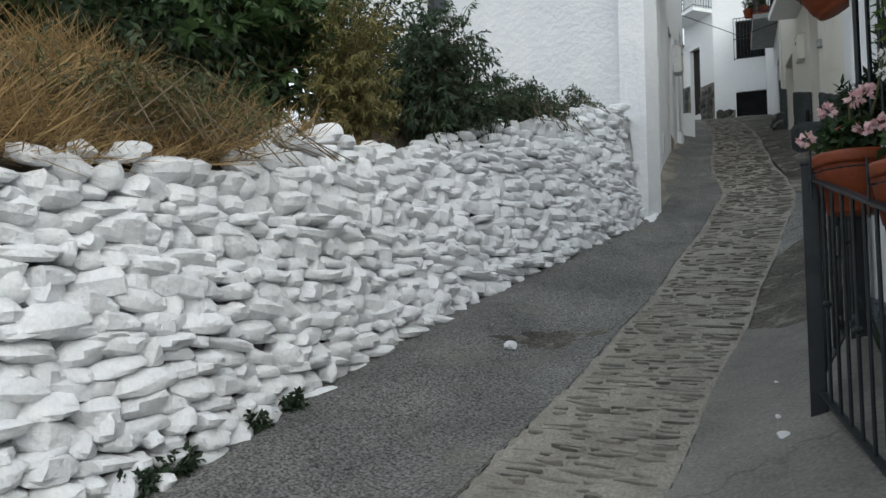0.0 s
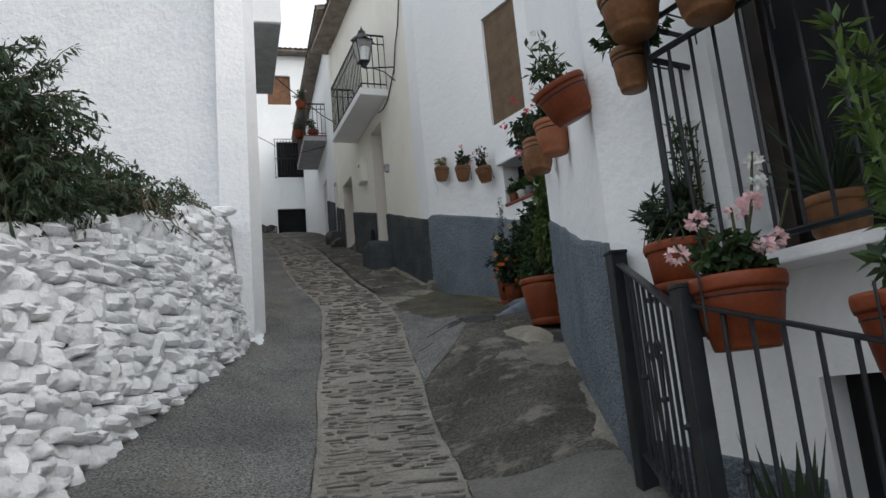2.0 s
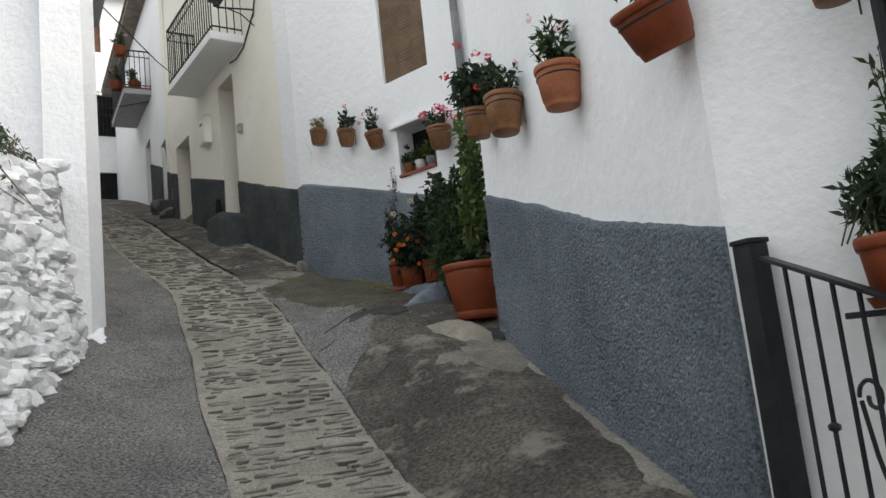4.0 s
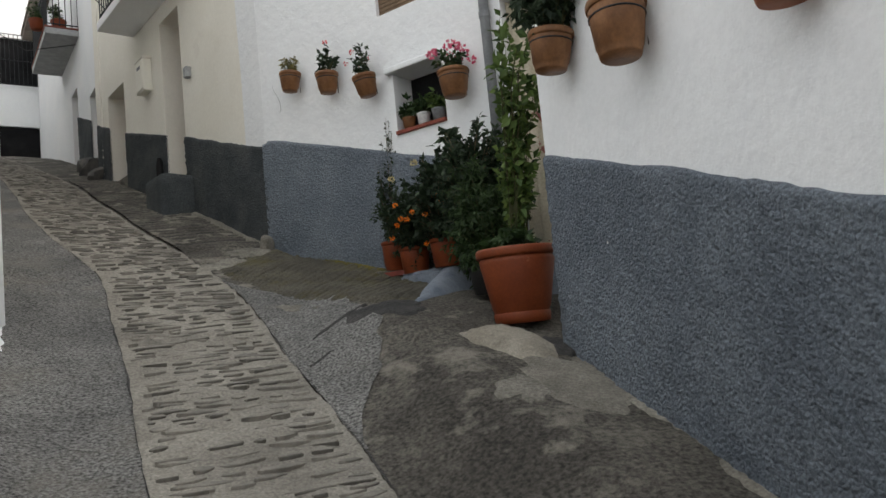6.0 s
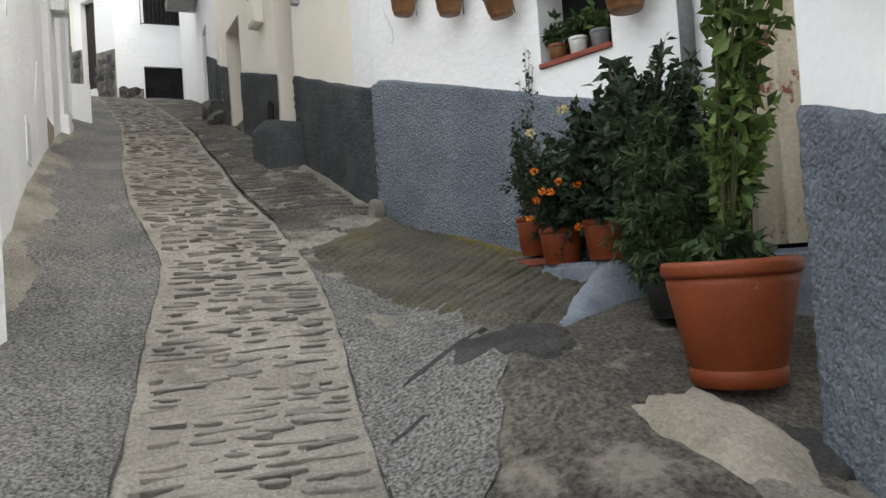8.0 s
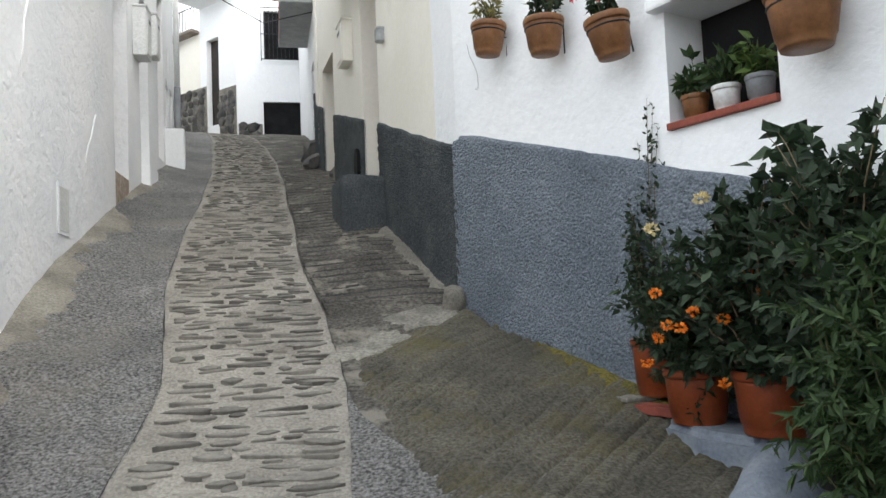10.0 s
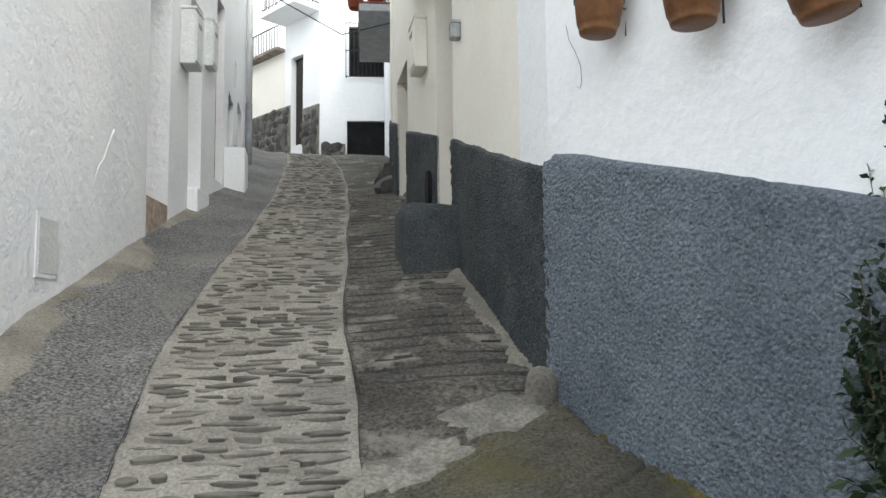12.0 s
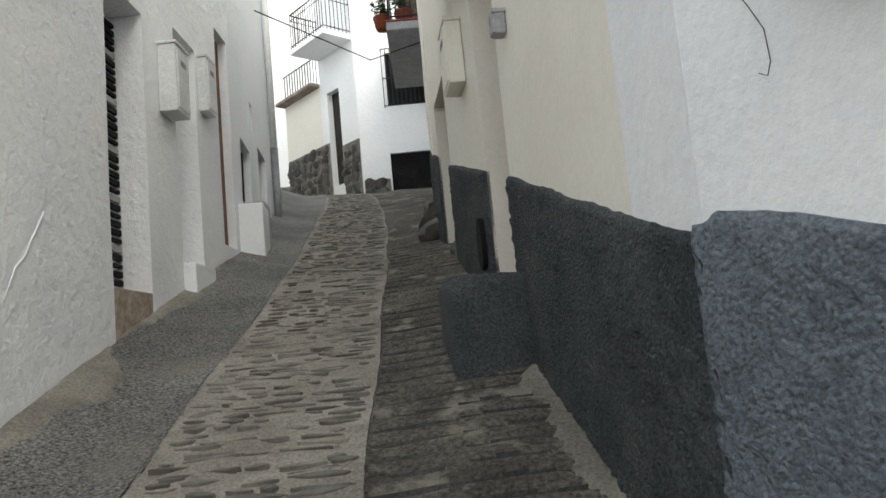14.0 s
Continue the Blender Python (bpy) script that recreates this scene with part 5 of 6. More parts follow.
shrub(b3, 143, (0, 0, 0.2), (0.0, 0.05, 0.58), (0.46, 0.5, 0.58), 260, 24, 0.065, 0.038, "leaf_dark", "twig", 0.1, 0.1, tr=0.005)
blooms(b3, 1430, [(-0.36, 0.3, 0.85), (-0.2, 0.1, 0.95)], 0.035, "yellowpetal", 30)
b4 = bush_pot(3.02, 9.3, 2.36, 0.15, 0.25, 4, "shade-dark pot with a tall purple-leaved bush by the door")
shrub(b4, 144, (0, 0, 0.2), (0.1, -0.05, 0.66), (0.46, 0.5, 0.78), 320, 24, 0.07, 0.038, "leaf_dark", "twig", 0.2, 0.1, tr=0.005)
shrub(b4, 145, (0, 0, 0.3), (-0.05, 0.3, 1.16), (0.16, 0.16, 0.2), 12, 10, 0.1, 0.07, "leaf_dark", "twig", 0.3, 0.02, tr=0.004, leaf_name="top_leaves")
b5 = bush_pot(2.92, 8.82, 2.16, 0.15, 0.22, 5, "shade-dark pot of feathery green plants beside the big pot")
shrub(b5, 146, (0, 0, 0.18), (0.02, 0.05, 0.5), (0.36, 0.36, 0.62), 260, 30, 0.065, 0.016, "leaf_mid", "stem", 0.45, 0.1, tr=0.003)

tagged(part("tile_shard", bmbox((2.56, 10.5, 2.51), (0.2, 0.14, 0.022), 20, 0.006), "patch"), "pale broken floor tile under the pots by the door", "tile")
tagged(part("loose_brick", bmbox((2.63, 10.3, 2.477), (0.24, 0.1, 0.045), -52, 0.006), "brickred"), "dark red flat brick lying before the doorstep", "brick")

# ---- bent house: window, blind, pipe, curtain ----
ang = angle(OB0, OB1)
# the deep shade of the niche is painted on this back panel
w2 = tagged(part("window_2", bmbox((*on(OB0, OB1, 2.23, -0.3), 4.13), (0.66, 0.03, 0.66), ang), "dark"), "small window niche with plants, its shade a near-black panel", "window", kind="structure")
part("window_sill", bmbox((*on(OB0, OB1, 2.23, -0.1), 3.84), (0.6, 0.26, 0.035), ang, 0.006), "brickred", w2)
part("lintel", bmbox((*on(OB0, OB1, 2.23, 0.02), 4.46), (0.72, 0.1, 0.06), ang, 0.015), "white", w2)
for k, (s, m, lm) in enumerate(((2.42, "brownpot", "leaf_mid"), (2.24, "whitebox", "leaf_mid"), (2.06, "pipe", "leaf_light"))):
    q = on(OB0, OB1, s, -0.06)
    pp = thing("flower_pot", ("small brown pot", "small white pot", "small dark green pot")[k] + " of leafy plants in the window niche", "flower pot", "pots in the window niche")
    pot_parts(pp, 0.065, 0.05, 0.12, m, 0.02)
    shrub(pp, 150 + k, (0, 0, 0.1), (0, 0, 0.2), (0.12, 0.12, 0.12), 16, 9, 0.075, 0.03, lm, "stem", 0.3, 0.03, tr=0.003)
    pp.matrix_world = pose(q.x, q.y, 3.86)
bl = tagged(part("window_3", bmbox((*on(OB0, OB1, 2.285, -0.08), 5.9), (0.74, 0.03, 1.7), ang), "dark"), "upper window closed by a brown slatted roller blind", "window", kind="structure")
for i in range(42):
    part("slat", bmbox((*on(OB0, OB1, 2.285, -0.045), 5.09 + i * 0.04), (0.735, 0.016, 0.034), ang, 0.0, rx=0), "shutter", bl)
pi = tagged(new("drain_pipe"), "grey drain pipe running down the white wall", "drain pipe")
bm = bmesh.new()
q = on(OB0, OB1, 1.37, 0.07)
tube(bm, [(q.x, q.y, 2.4), (q.x, q.y, 5.5), (q.x, q.y, 9.4)], 0.045, 12)
part("tube", bm, "pipe", pi, smooth=True)
for z in (3.3, 4.6, 6.2):
    bm = bmesh.new()
    tube(bm, [(q.x, q.y, z), (q.x, q.y, z + 0.05)], 0.052, 12)
    part("clamp", bm, "pipe", pi)


def curtain():
    """A hanging door curtain in soft folds, with a sparse print of flowers."""
    vs, fs = [], []
    for i in range(61):
        s = 0.16 + 1.08 * i / 60
        o = -0.12 + 0.035 * math.sin(i * 0.75) + 0.012 * math.sin(i * 1.9)
        q = on(OB0, OB1, s, o)
        for z in (2.48, 3.2, 4.0, 4.74):
            vs.append((q.x, q.y, z))
    for i in range(60):
        for j in range(3):
            fs.append((i * 4 + j, (i + 1) * 4 + j, (i + 1) * 4 + j + 1, i * 4 + j + 1))
    return tagged(raw("door_curtain", vs, fs, "curtain", smooth=True), "cream door curtain printed with dusky pink flowers", "curtain")


m = mat("flower_print_cloth", (0.50, 0.45, 0.34), (0.58, 0.53, 0.42), 3, 0.9, 0.2, 90, 0.003, stain=(0.26, 0.10, 0.09), stain_at=(0.6, 0.64), stain_scale=7)
M["curtain"] = m

curtain()
# near-black sheet stands for the shade inside the doorway
door2 = tagged(part("door_2", bmbox((*on(OB0, OB1, 0.7, -0.36), 3.5), (1.1, 0.04, 2.6), ang), "dark"), "near-black panel as doorway shade behind the curtain", "door", kind="structure")

# ---- cream house: stone block, recess doors, meter box, balcony, lantern ----
cang = angle(OB1, CR1)
q = on(OB1, CR1, 2.47, 0.2)
blk = lump("stone_bench", (q.x, q.y, 3.87), (0.34, 0.25, 0.43), "dado_dark", "dark grey roughcast block at the foot of the doorway", 15, "bench", p=22, jag=0.045, rz=cang)
for nm, s0, s1, z0, z1 in (("door_3", 2.35, 3.1, 4.3, 6.78), ("door_4", 4.92, 5.85, 4.4, 6.5)):
    d = tagged(part(nm, bmbox((*on(OB1, CR1, (s0 + s1) / 2, -0.36), (z0 + z1) / 2), (s1 - s0 + 0.1, 0.05, z1 - z0), cang), "wood"), "brown wooden door deep in its white recess", "door", kind="structure")
    part("threshold", bmbox((*on(OB1, CR1, (s0 + s1) / 2, -0.17), gz(*on(OB1, CR1, s0)) + (0.36 if nm == "door_3" else 0.1)), (s1 - s0, 0.36, 0.3), cang, 0.01), "patch", d)


hatch2 = thing("cat_hatch", "small dark arched hatch in the grey skirting", "hatch")
bm = lathe(bmesh.new(), [(0, -0.02), (0.1, -0.02), (0.1, 0.02), (0, 0.02)], 20, sy=1.9)
bmesh.ops.transform(bm, matrix=Matrix.Translation((*on(OB1, CR1, 3.32, 0.045), 4.62)) @ pose(0, 0, 0, 90, 0, cang), verts=bm.verts)
part("panel", bm, "dark", hatch2)


def meter_box(p0, p1, s, z, size, m, label):
    a = angle(p0, p1)
    ob = thing("meter_box", label, "meter box", "meter boxes")
    q = on(p0, p1, s, size[1] / 2)
    part("casing", bmbox((q.x, q.y, z + size[2] / 2), size, a, 0.012), m, ob)
    part("hood", bmbox((q.x, q.y, z + size[2] + 0.012), (size[0] * 1.08, size[1] * 1.15, 0.025), a, 0.005), m, ob)
    q = on(p0, p1, s, size[1] + 0.004)
    part("lid", bmbox((q.x, q.y, z + size[2] * 0.5), (size[0] * 0.84, 0.012, size[2] * 0.88), a, 0.004), m, ob)
    part("vent", bmbox((*on(p0, p1, s, size[1] + 0.01), z + size[2] * 0.75), (size[0] * 0.4, 0.006, 0.05), a), "pipe", ob)


meter_box(OB1, CR1, 3.72, 5.92, (0.36, 0.13, 0.5), "cream", "pale meter box mounted on the cream wall")
meter_box(OB1, CR1, 2.05, 5.62, (0.1, 0.07, 0.12), "greymetal", "small grey junction box on the cream wall")
meter_box(LW[2], LW[1], 1.98, 6.12, (0.3, 0.16, 0.6), "whitebox", "white meter box on the whitewashed wall")
meter_box(LW[2], LW[1], 1.0, 6.45, (0.26, 0.1, 0.56), "whitebox", "white meter box on the whitewashed wall")


def balcony(p0, p1, s0, s1, z, out, h, label, slabm="white", spacing=0.11, edge=None):
    """A concrete slab with an iron railing of slim bars."""
    a = angle(p0, p1)
    ob = thing("balcony", label, "balcony", "balconies")
    q = on(p0, p1, (s0 + s1) / 2, out / 2)
    part("slab", bmbox((q.x, q.y, z + 0.07), (s1 - s0, out, 0.14), a, 0.015), slabm, ob)
    if edge:
        part("edge_tiles", bmbox((q.x, q.y, z + 0.155), (s1 - s0 + 0.04, out + 0.03, 0.03), a, 0.006), edge, ob)
    o = out - 0.05
    c = [on(p0, p1, s0 + 0.04, 0.0), on(p0, p1, s0 + 0.04, o), on(p0, p1, s1 - 0.04, o), on(p0, p1, s1 - 0.04, 0.0)]
    for zz, r in ((z + 0.24, 0.014), (z + h * 0.86, 0.012), (z + h, 0.02)):
        bm = bmesh.new()
        for i in range(3):
            bar(bm, (*c[i], zz), (*c[i + 1], zz), r, 6)
        part("rail", bm, "iron", ob)
    for i in range(3):
        n = max(2, int((c[i + 1] - c[i]).length / spacing))
        for k in range(n + 1):
            p = c[i].lerp(c[i + 1], k / n)
            bm = bmesh.new()
            bar(bm, (*p, z + 0.14), (*p, z + h), 0.0105, 5)
            part("bar", bm, "iron", ob)
    return ob


balcony(OB1, CR1, 1.7, 4.3, 7.03, 0.55, 1.25, "white balcony slab with black iron railing on the cream house")
balcony(R3A, R3B, 2.65, 5.3, 8.95, 0.65, 1.15, "weathered balcony slab with red tile edge and iron railing", "greymetal", edge="brickred")
balcony(FH1, SD, 0.0, 1.68, 12.2, 0.9, 1.15, "white balcony slab with iron railing on the end house")
for k, (s, o, z) in enumerate(((2.9, 0.35, 9.13), (2.72, 0.68, 9.95), (3.4, 0.72, 9.3))):
    q = on(R3A, R3B, s, o)
    pp = thing("flower_pot", "terracotta pot of green plants on the upper balcony", "flower pot", "pots on the upper balcony")
    pot_parts(pp, 0.16, 0.12, 0.22, "terra", 0.03)
    r_ = shrub(pp, 160 + k, (0, 0, 0.2), (0, 0, 0.4), (0.22, 0.22, 0.3), 30, 10, 0.09, 0.03, "leaf_mid", "stem", 0.2, 0.08, tr=0.005)
    if k == 1:
        blooms(pp, 1600, crown_spots(r_, 5, (0, 0, 0.42), (0.2, 0.2, 0.2)), 0.05, "pink", 16)
    pp.matrix_world = pose(q.x, q.y, z)


def lantern():
    """A four-sided street lantern on a wall bracket."""
    c = Vector((0.72, 13.1, 7.42))
    ob = thing("street_lantern", "black iron street lantern with frosted glass on a wall bracket", "street lamp")
    lo, hi, z0, z1 = 0.09, 0.155, 0.1, 0.5
    bm = bmesh.new()
    vs = [[bm.verts.new((sx * r, sy * r, z)) for sx, sy in ((-1, -1), (1, -1), (1, 1), (-1, 1))] for r, z in ((lo, z0), (hi, z1))]
    for k in range(4):
        bm.faces.new((vs[0][k], vs[0][(k + 1) % 4], vs[1][(k + 1) % 4], vs[1][k]))
    part("glass", bm, "lantern_glass", ob)
    bm = bmesh.new()
    for sx, sy in ((-1, -1), (1, -1), (1, 1), (-1, 1)):
        bar(bm, (sx * lo, sy * lo, z0), (sx * hi, sy * hi, z1), 0.01, 5)
    box(bm, (0, 0, z0), (lo * 2.2, lo * 2.2, 0.02), 0, 0.004)
    box(bm, (0, 0, z1), (hi * 2.15, hi * 2.15, 0.02), 0, 0.004)
    part("frame", bm, "iron", ob)
    bm = bmesh.new()
    lathe(bm, [(hi * 1.5, z1 + 0.01), (hi * 1.1, z1 + 0.08), (0.07, z1 + 0.17), (0.07, z1 + 0.22), (0.03, z1 + 0.25), (0, z1 + 0.33)], 4)
    part("roof", bm, "iron", ob)
    bm = bmesh.new()
    lathe(bm, [(0, 0.0), (0.05, 0.0), (0.06, 0.05), (lo, z0)], 10)
    part("base", bm, "iron", ob)
    ob.matrix_world = Matrix.Translation(c) @ pose(0, 0, 0, 0, 0, 20)
    w = on(OB1, CR1, 1.2, 0.0)
    br = thing("lantern_bracket", "black iron arm carrying the street lantern", "bracket")
    bm = bmesh.new()
    tube(bm, [(w.x, w.y, 7.38), (c.x, c.y, 7.4)], 0.014, 6)
    tube(bm, [(w.x, w.y, 7.1), (w.x + (c.x - w.x) * 0.35, w.y + (c.y - w.y) * 0.35, 7.3), (c.x + 0.15, c.y, 7.39)], 0.01, 6)
    part("arm", bm, "iron", br)


lantern()


def cable(name, pts, r, label):
    bm = bmesh.new()
    tube(bm, pts, r, 5)
    return tagged(part(name, bm, "cable"), label, "cable")


q = [on(OB1, CR1, s, 0.02) for s in (1.2, 1.0, 0.75, 0.6, 0.62)]
cable("wall_cable", [(*q[0], 7.25), (*q[1], 7.7), (*q[2], 8.0), (*q[3], 8.4), (*q[4], 9.4)], 0.012, "dark cable running up the cream wall")
q = [on(OB1, CR1, s, 0.02) for s in (1.2, 1.7, 2.05, 2.35)]
cable("wall_cable", [(*q[0], 7.3), (*q[1], 6.95), (*q[2], 6.9), (*q[3], 6.95)], 0.012, "dark cable under the balcony")
cable("overhead_cable", [(-1.2, 11.5, 7.2), (-0.4, 15.0, 7.35), (-0.2, 16.6, 7.7)], 0.01, "dark overhead cable across the lane")
cable("overhead_cable", [(-3.2, 19.0, 8.9), (-2.2, 21.0, 8.7), (-1.2, 21.2, 8.95)], 0.01, "dark overhead cable across the lane")
q = [on(OB0, OB1, s, 0.008) for s in (4.27, 4.25, 4.2, 4.16, 4.155, 4.17, 4.195)]
cable("hanging_wire", [(*q[0], 4.82), (*q[1], 4.74), (*q[2], 4.66), (*q[3], 4.58), (*q[4], 4.5), (*q[5], 4.47), (*q[6], 4.485)], 0.0014, "thin dark wire dangling on the white wall")


# ---- left side: recess doors, steps, balcony box, openings ----
lang = angle(LW[2], LW[1])
for nm, s0, s1, z0, z1, m, lab in (("door_5", 2.42, 3.09, 4.15, 6.85, "white", "white painted door deep in its recess"), ("door_6", 1.2, 1.75, 4.6, 7.05, "white", "white painted door deep in its recess"), ("door_7", 0.1, 0.52, 5.2, 7.6, "wood", "brown wooden door in a narrow recess")):
    tagged(part(nm, bmbox((*on(LW[2], LW[1], (s0 + s1) / 2, -0.3 if m == "white" else -0.12), (z0 + z1) / 2), (s1 - s0 + 0.05, 0.05, z1 - z0), lang), m), lab, "door", kind="structure")
stp = tagged(part("step_1", bmbox((*on(LW[2], LW[1], 2.755, -0.25), 4.3), (0.66, 0.5, 0.5), lang, 0.01), "redstone"), "reddish speckled stone doorstep", "doorstep", kind="structure")
tagged(part("step_2", bmbox((*on(LW[2], LW[1], 1.47, -0.2), 4.62), (0.55, 0.62, 0.5), lang, 0.03), "lime"), "whitewashed doorstep with a broken edge", "doorstep", kind="structure")
tagged(part("step_3", bmbox((*on(LW[3], LW[2], 3.42, 0.1), 5.42), (0.5, 0.34, 0.66), angle(LW[3], LW[2]), 0.02), "white"), "white plastered step block at the wall foot", "doorstep", kind="structure")
tagged(part("step_4", bmbox((*on(LW[3], LW[2], 2.93, 0.1), 5.6), (0.46, 0.26, 0.56), angle(LW[3], LW[2]), 0.02), "greymetal"), "grey cement step block at the wall foot", "doorstep", kind="structure")
edge = thing("door_curtain", "black and white banded bead curtain in the door recess", "curtain")
for i in range(34):
    part("band", bmbox((*on(LW[2], LW[1], 2.76, -0.235), 4.58 + i * 0.066), (0.64, 0.03, 0.046 if i % 3 else 0.03), lang, 0.004), "dark" if i % 6 != 5 else "greymetal", edge)
ua = angle(LW[3], LW[2])
# near-black panels paint the shade inside these openings
for nm, s0, s1, z0, z1, lab in (("window_4", 2.55, 3.3, 5.5, 6.65, "dark shuttered opening in the white wall"), ("window_5", 1.05, 1.8, 5.7, 6.95, "doorway in the white wall, its shade a near-black panel"), ("window_6", 2.05, 2.3, 7.05, 7.45, "tiny dark window in the white wall")):
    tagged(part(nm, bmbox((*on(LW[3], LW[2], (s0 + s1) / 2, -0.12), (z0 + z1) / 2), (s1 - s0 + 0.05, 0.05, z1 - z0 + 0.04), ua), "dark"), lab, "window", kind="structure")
dp = tagged(new("drain_pipe"), "white drain pipe with a dark lower length on the wall", "drain pipe")
q = on(LW[3], LW[2], 0.45, 0.08)
bm = bmesh.new()
tube(bm, [(q.x, q.y, 7.3), (q.x, q.y, 10.7)], 0.055, 10)
part("tube", bm, "whitebox", dp, smooth=True)
bm = bmesh.new()
tube(bm, [(q.x, q.y, 5.7), (q.x, q.y, 7.3)], 0.062, 10)
part("lower_tube", bm, "pipe", dp, smooth=True)
for pts in (((0.9, 4.9), (0.97, 4.8), (1.05, 4.7), (1.1, 4.62), (1.2, 4.55), (1.31, 4.36)), ((2.9, 5.2), (3.0, 5.0), (3.02, 4.8), (3.1, 4.62))):
    bm = bmesh.new()
    tube(bm, [(*on(LW[1], LW[0], a, 0.006), z) for a, z in pts], 0.007, 6, 0.004)
    tagged(part("trim_plaster_ridge", bm, "lime", smooth=True), "raised white plaster ridge over a filled crack", "wall trim", kind="structure")
hatch = thing("meter_hatch", "pale grey meter hatch set low in the whitewashed wall", "meter hatch")
part("frame", bmbox((*on(LW[1], LW[0], 2.05, 0.004), 3.86), (0.34, 0.012, 0.4), angle(LW[1], LW[0]), 0.003), "lime", hatch)
part("plate", bmbox((*on(LW[1], LW[0], 2.05, 0.007), 3.86), (0.28, 0.012, 0.34), angle(LW[1], LW[0]), 0.003), "whitebox", hatch)
# projecting balcony box of the whitewashed house
a1 = angle(LW[1], LW[0])
q = on(LW[1], LW[0], 2.6, 0.31)
bb = thing("balcony", "white box balcony with plants on the whitewashed house", "balcony")
part("box", bmbox((q.x, q.y, 7.4), (2.6, 0.6, 0.62), a1, 0.015), "white", bb)
part("soffit", bmbox((q.x, q.y, 7.08), (2.56, 0.58, 0.02), a1), "greymetal", bb)
tr = thing("flower_pot", "trough of trailing plants with red flowers on the balcony", "flower pot")
part("trough", bmbox((0, 0, 0.1), (1.2, 0.24, 0.2), 0, 0.02), "terra", tr)
r_ = shrub(tr, 170, (0, 0, 0.15), (0, 0, 0.28), (0.75, 0.3, 0.26), 60, 12, 0.07, 0.03, "leaf_mid", "stem", 0.5, 0.4, tr=0.004)
blooms(tr, 1700, crown_spots(r_, 6, (0, 0, 0.25), (0.7, 0.3, 0.25)), 0.04, "red", 14)
tr.matrix_world = pose(q.x, q.y, 7.71, 0, 0, a1)
w7 = tagged(part("window_7", bmbox((*on(LW[0], (-8.5, 10.35), 4.23, -0.2), 6.67), (0.78, 0.04, 1.1), angle(LW[0], (-8.5, 10.35))), "glass"), "small window with grey surround", "window", kind="structure")
part("window_frame", bmbox((*on(LW[0], (-8.5, 10.35), 4.23, 0.02), 6.12), (0.9, 0.14, 0.07), angle(LW[0], (-8.5, 10.35)), 0.01), "greymetal", w7)
part("window_frame", bmbox((*on(LW[0], (-8.5, 10.35), 3.84, 0.02), 6.67), (0.06, 0.08, 1.1), angle(LW[0], (-8.5, 10.35)), 0.01), "greymetal", w7)

# ---- end of the lane ----
fa = angle(FH0, FH1)
for nm, s0, s1, z0, z1, m, lab in (("door_8", 2.2, 3.26, 7.6, 9.02, "dark", "dark low garage door at the end of the lane"), ("window_8", 1.95, 3.2, 10.3, 11.75, "dark", "dark window with projecting iron grille"), ("window_9", 2.55, 3.45, 13.3, 14.55, "wood", "window with closed brown shutters")):
    tagged(part(nm, bmbox((*on(FH0, FH1, (s0 + s1) / 2, -0.15), (z0 + z1) / 2), (s1 - s0 + 0.04, 0.06, z1 - z0 + 0.04), fa), m), lab, "window" if nm[0] == "w" else "door", kind="structure")
gr = thing("window_grille", "black iron grille over the end house window", "window grille")
for i in range(13):
    p = on(FH0, FH1, 1.9 + 1.38 * i / 12, 0.15)
    bm = bmesh.new()
    bar(bm, (*p, 10.25), (*p, 11.8), 0.01, 5)
    part("bar", bm, "iron", gr)
for z in (10.25, 11.0, 11.8):
    bm = bmesh.new()
    p, q, r, t = (on(FH0, FH1, 1.9, 0.15), on(FH0, FH1, 3.28, 0.15), on(FH0, FH1, 1.9, 0), on(FH0, FH1, 3.28, 0))
    for u, v in ((p, q), (p, r), (q, t)):
        bar(bm, (*u, z), (*v, z), 0.014, 5)
    part("rail", bm, "iron", gr)
sa = angle(FH1, SD)
tagged(part("door_9", bmbox((*on(FH1, SD, 1.09, -0.2), 9.8), (0.62, 0.05, 2.7), sa), "darkwood"), "dark brown house door above stone steps", "door", kind="structure")


def stone_band(name, p0, p1, s0, s1, z0, z1, seed, label):
    """A skirting of dark irregular field stones with pale joints."""
    ob = tagged(part(name, bmbox((*on(p0, p1, (s0 + s1) / 2, 0.01), (z0 + z1) / 2), (s1 - s0, 0.04, z1 - z0), angle(p0, p1)), "patch"), label, "wall skirting", kind="structure")
    rng = random.Random(seed)
    z = z0 + 0.1
    while z < z1 - 0.05:
        s = s0 + rng.uniform(0, 0.1)
        while s < s1 - 0.1:
            w = rng.uniform(0.2, 0.42)
            q = on(p0, p1, min(s + w / 2, s1 - 0.1), 0.03)
            o = new("stone", ROCK_DARK[rng.randrange(6)])
            o.parent = ob
            o.matrix_world = pose(q.x, q.y, z + rng.uniform(-0.03, 0.03), 0, rng.uniform(-20, 20), angle(p0, p1)) @ Matrix.Diagonal((w * 1.0, 0.08, rng.uniform(0.22, 0.32), 1))
            s += w
        z += 0.25


ROCK_DARK = [shape_mesh("stone", ROCKS[k], "fieldstone") for k in range(6)]
stone_band("skirting_end_house_side", FH1, SD, 0.02, 0.78, 7.9, 9.5, 1, "dark field stone skirting with pale joints")
stone_band("skirting_end_house_far", FH1, SD, 1.4, 3.62, 8.0, 9.75, 2, "dark field stone skirting with pale joints")
stone_band("skirting_end_house_front", FH0, FH1, 3.3, 3.98, 7.9, 8.35, 3, "low dark stone skirting")
terrace = thing("terrace_railing", "slim iron railing on the terrace of the low annex", "railing")
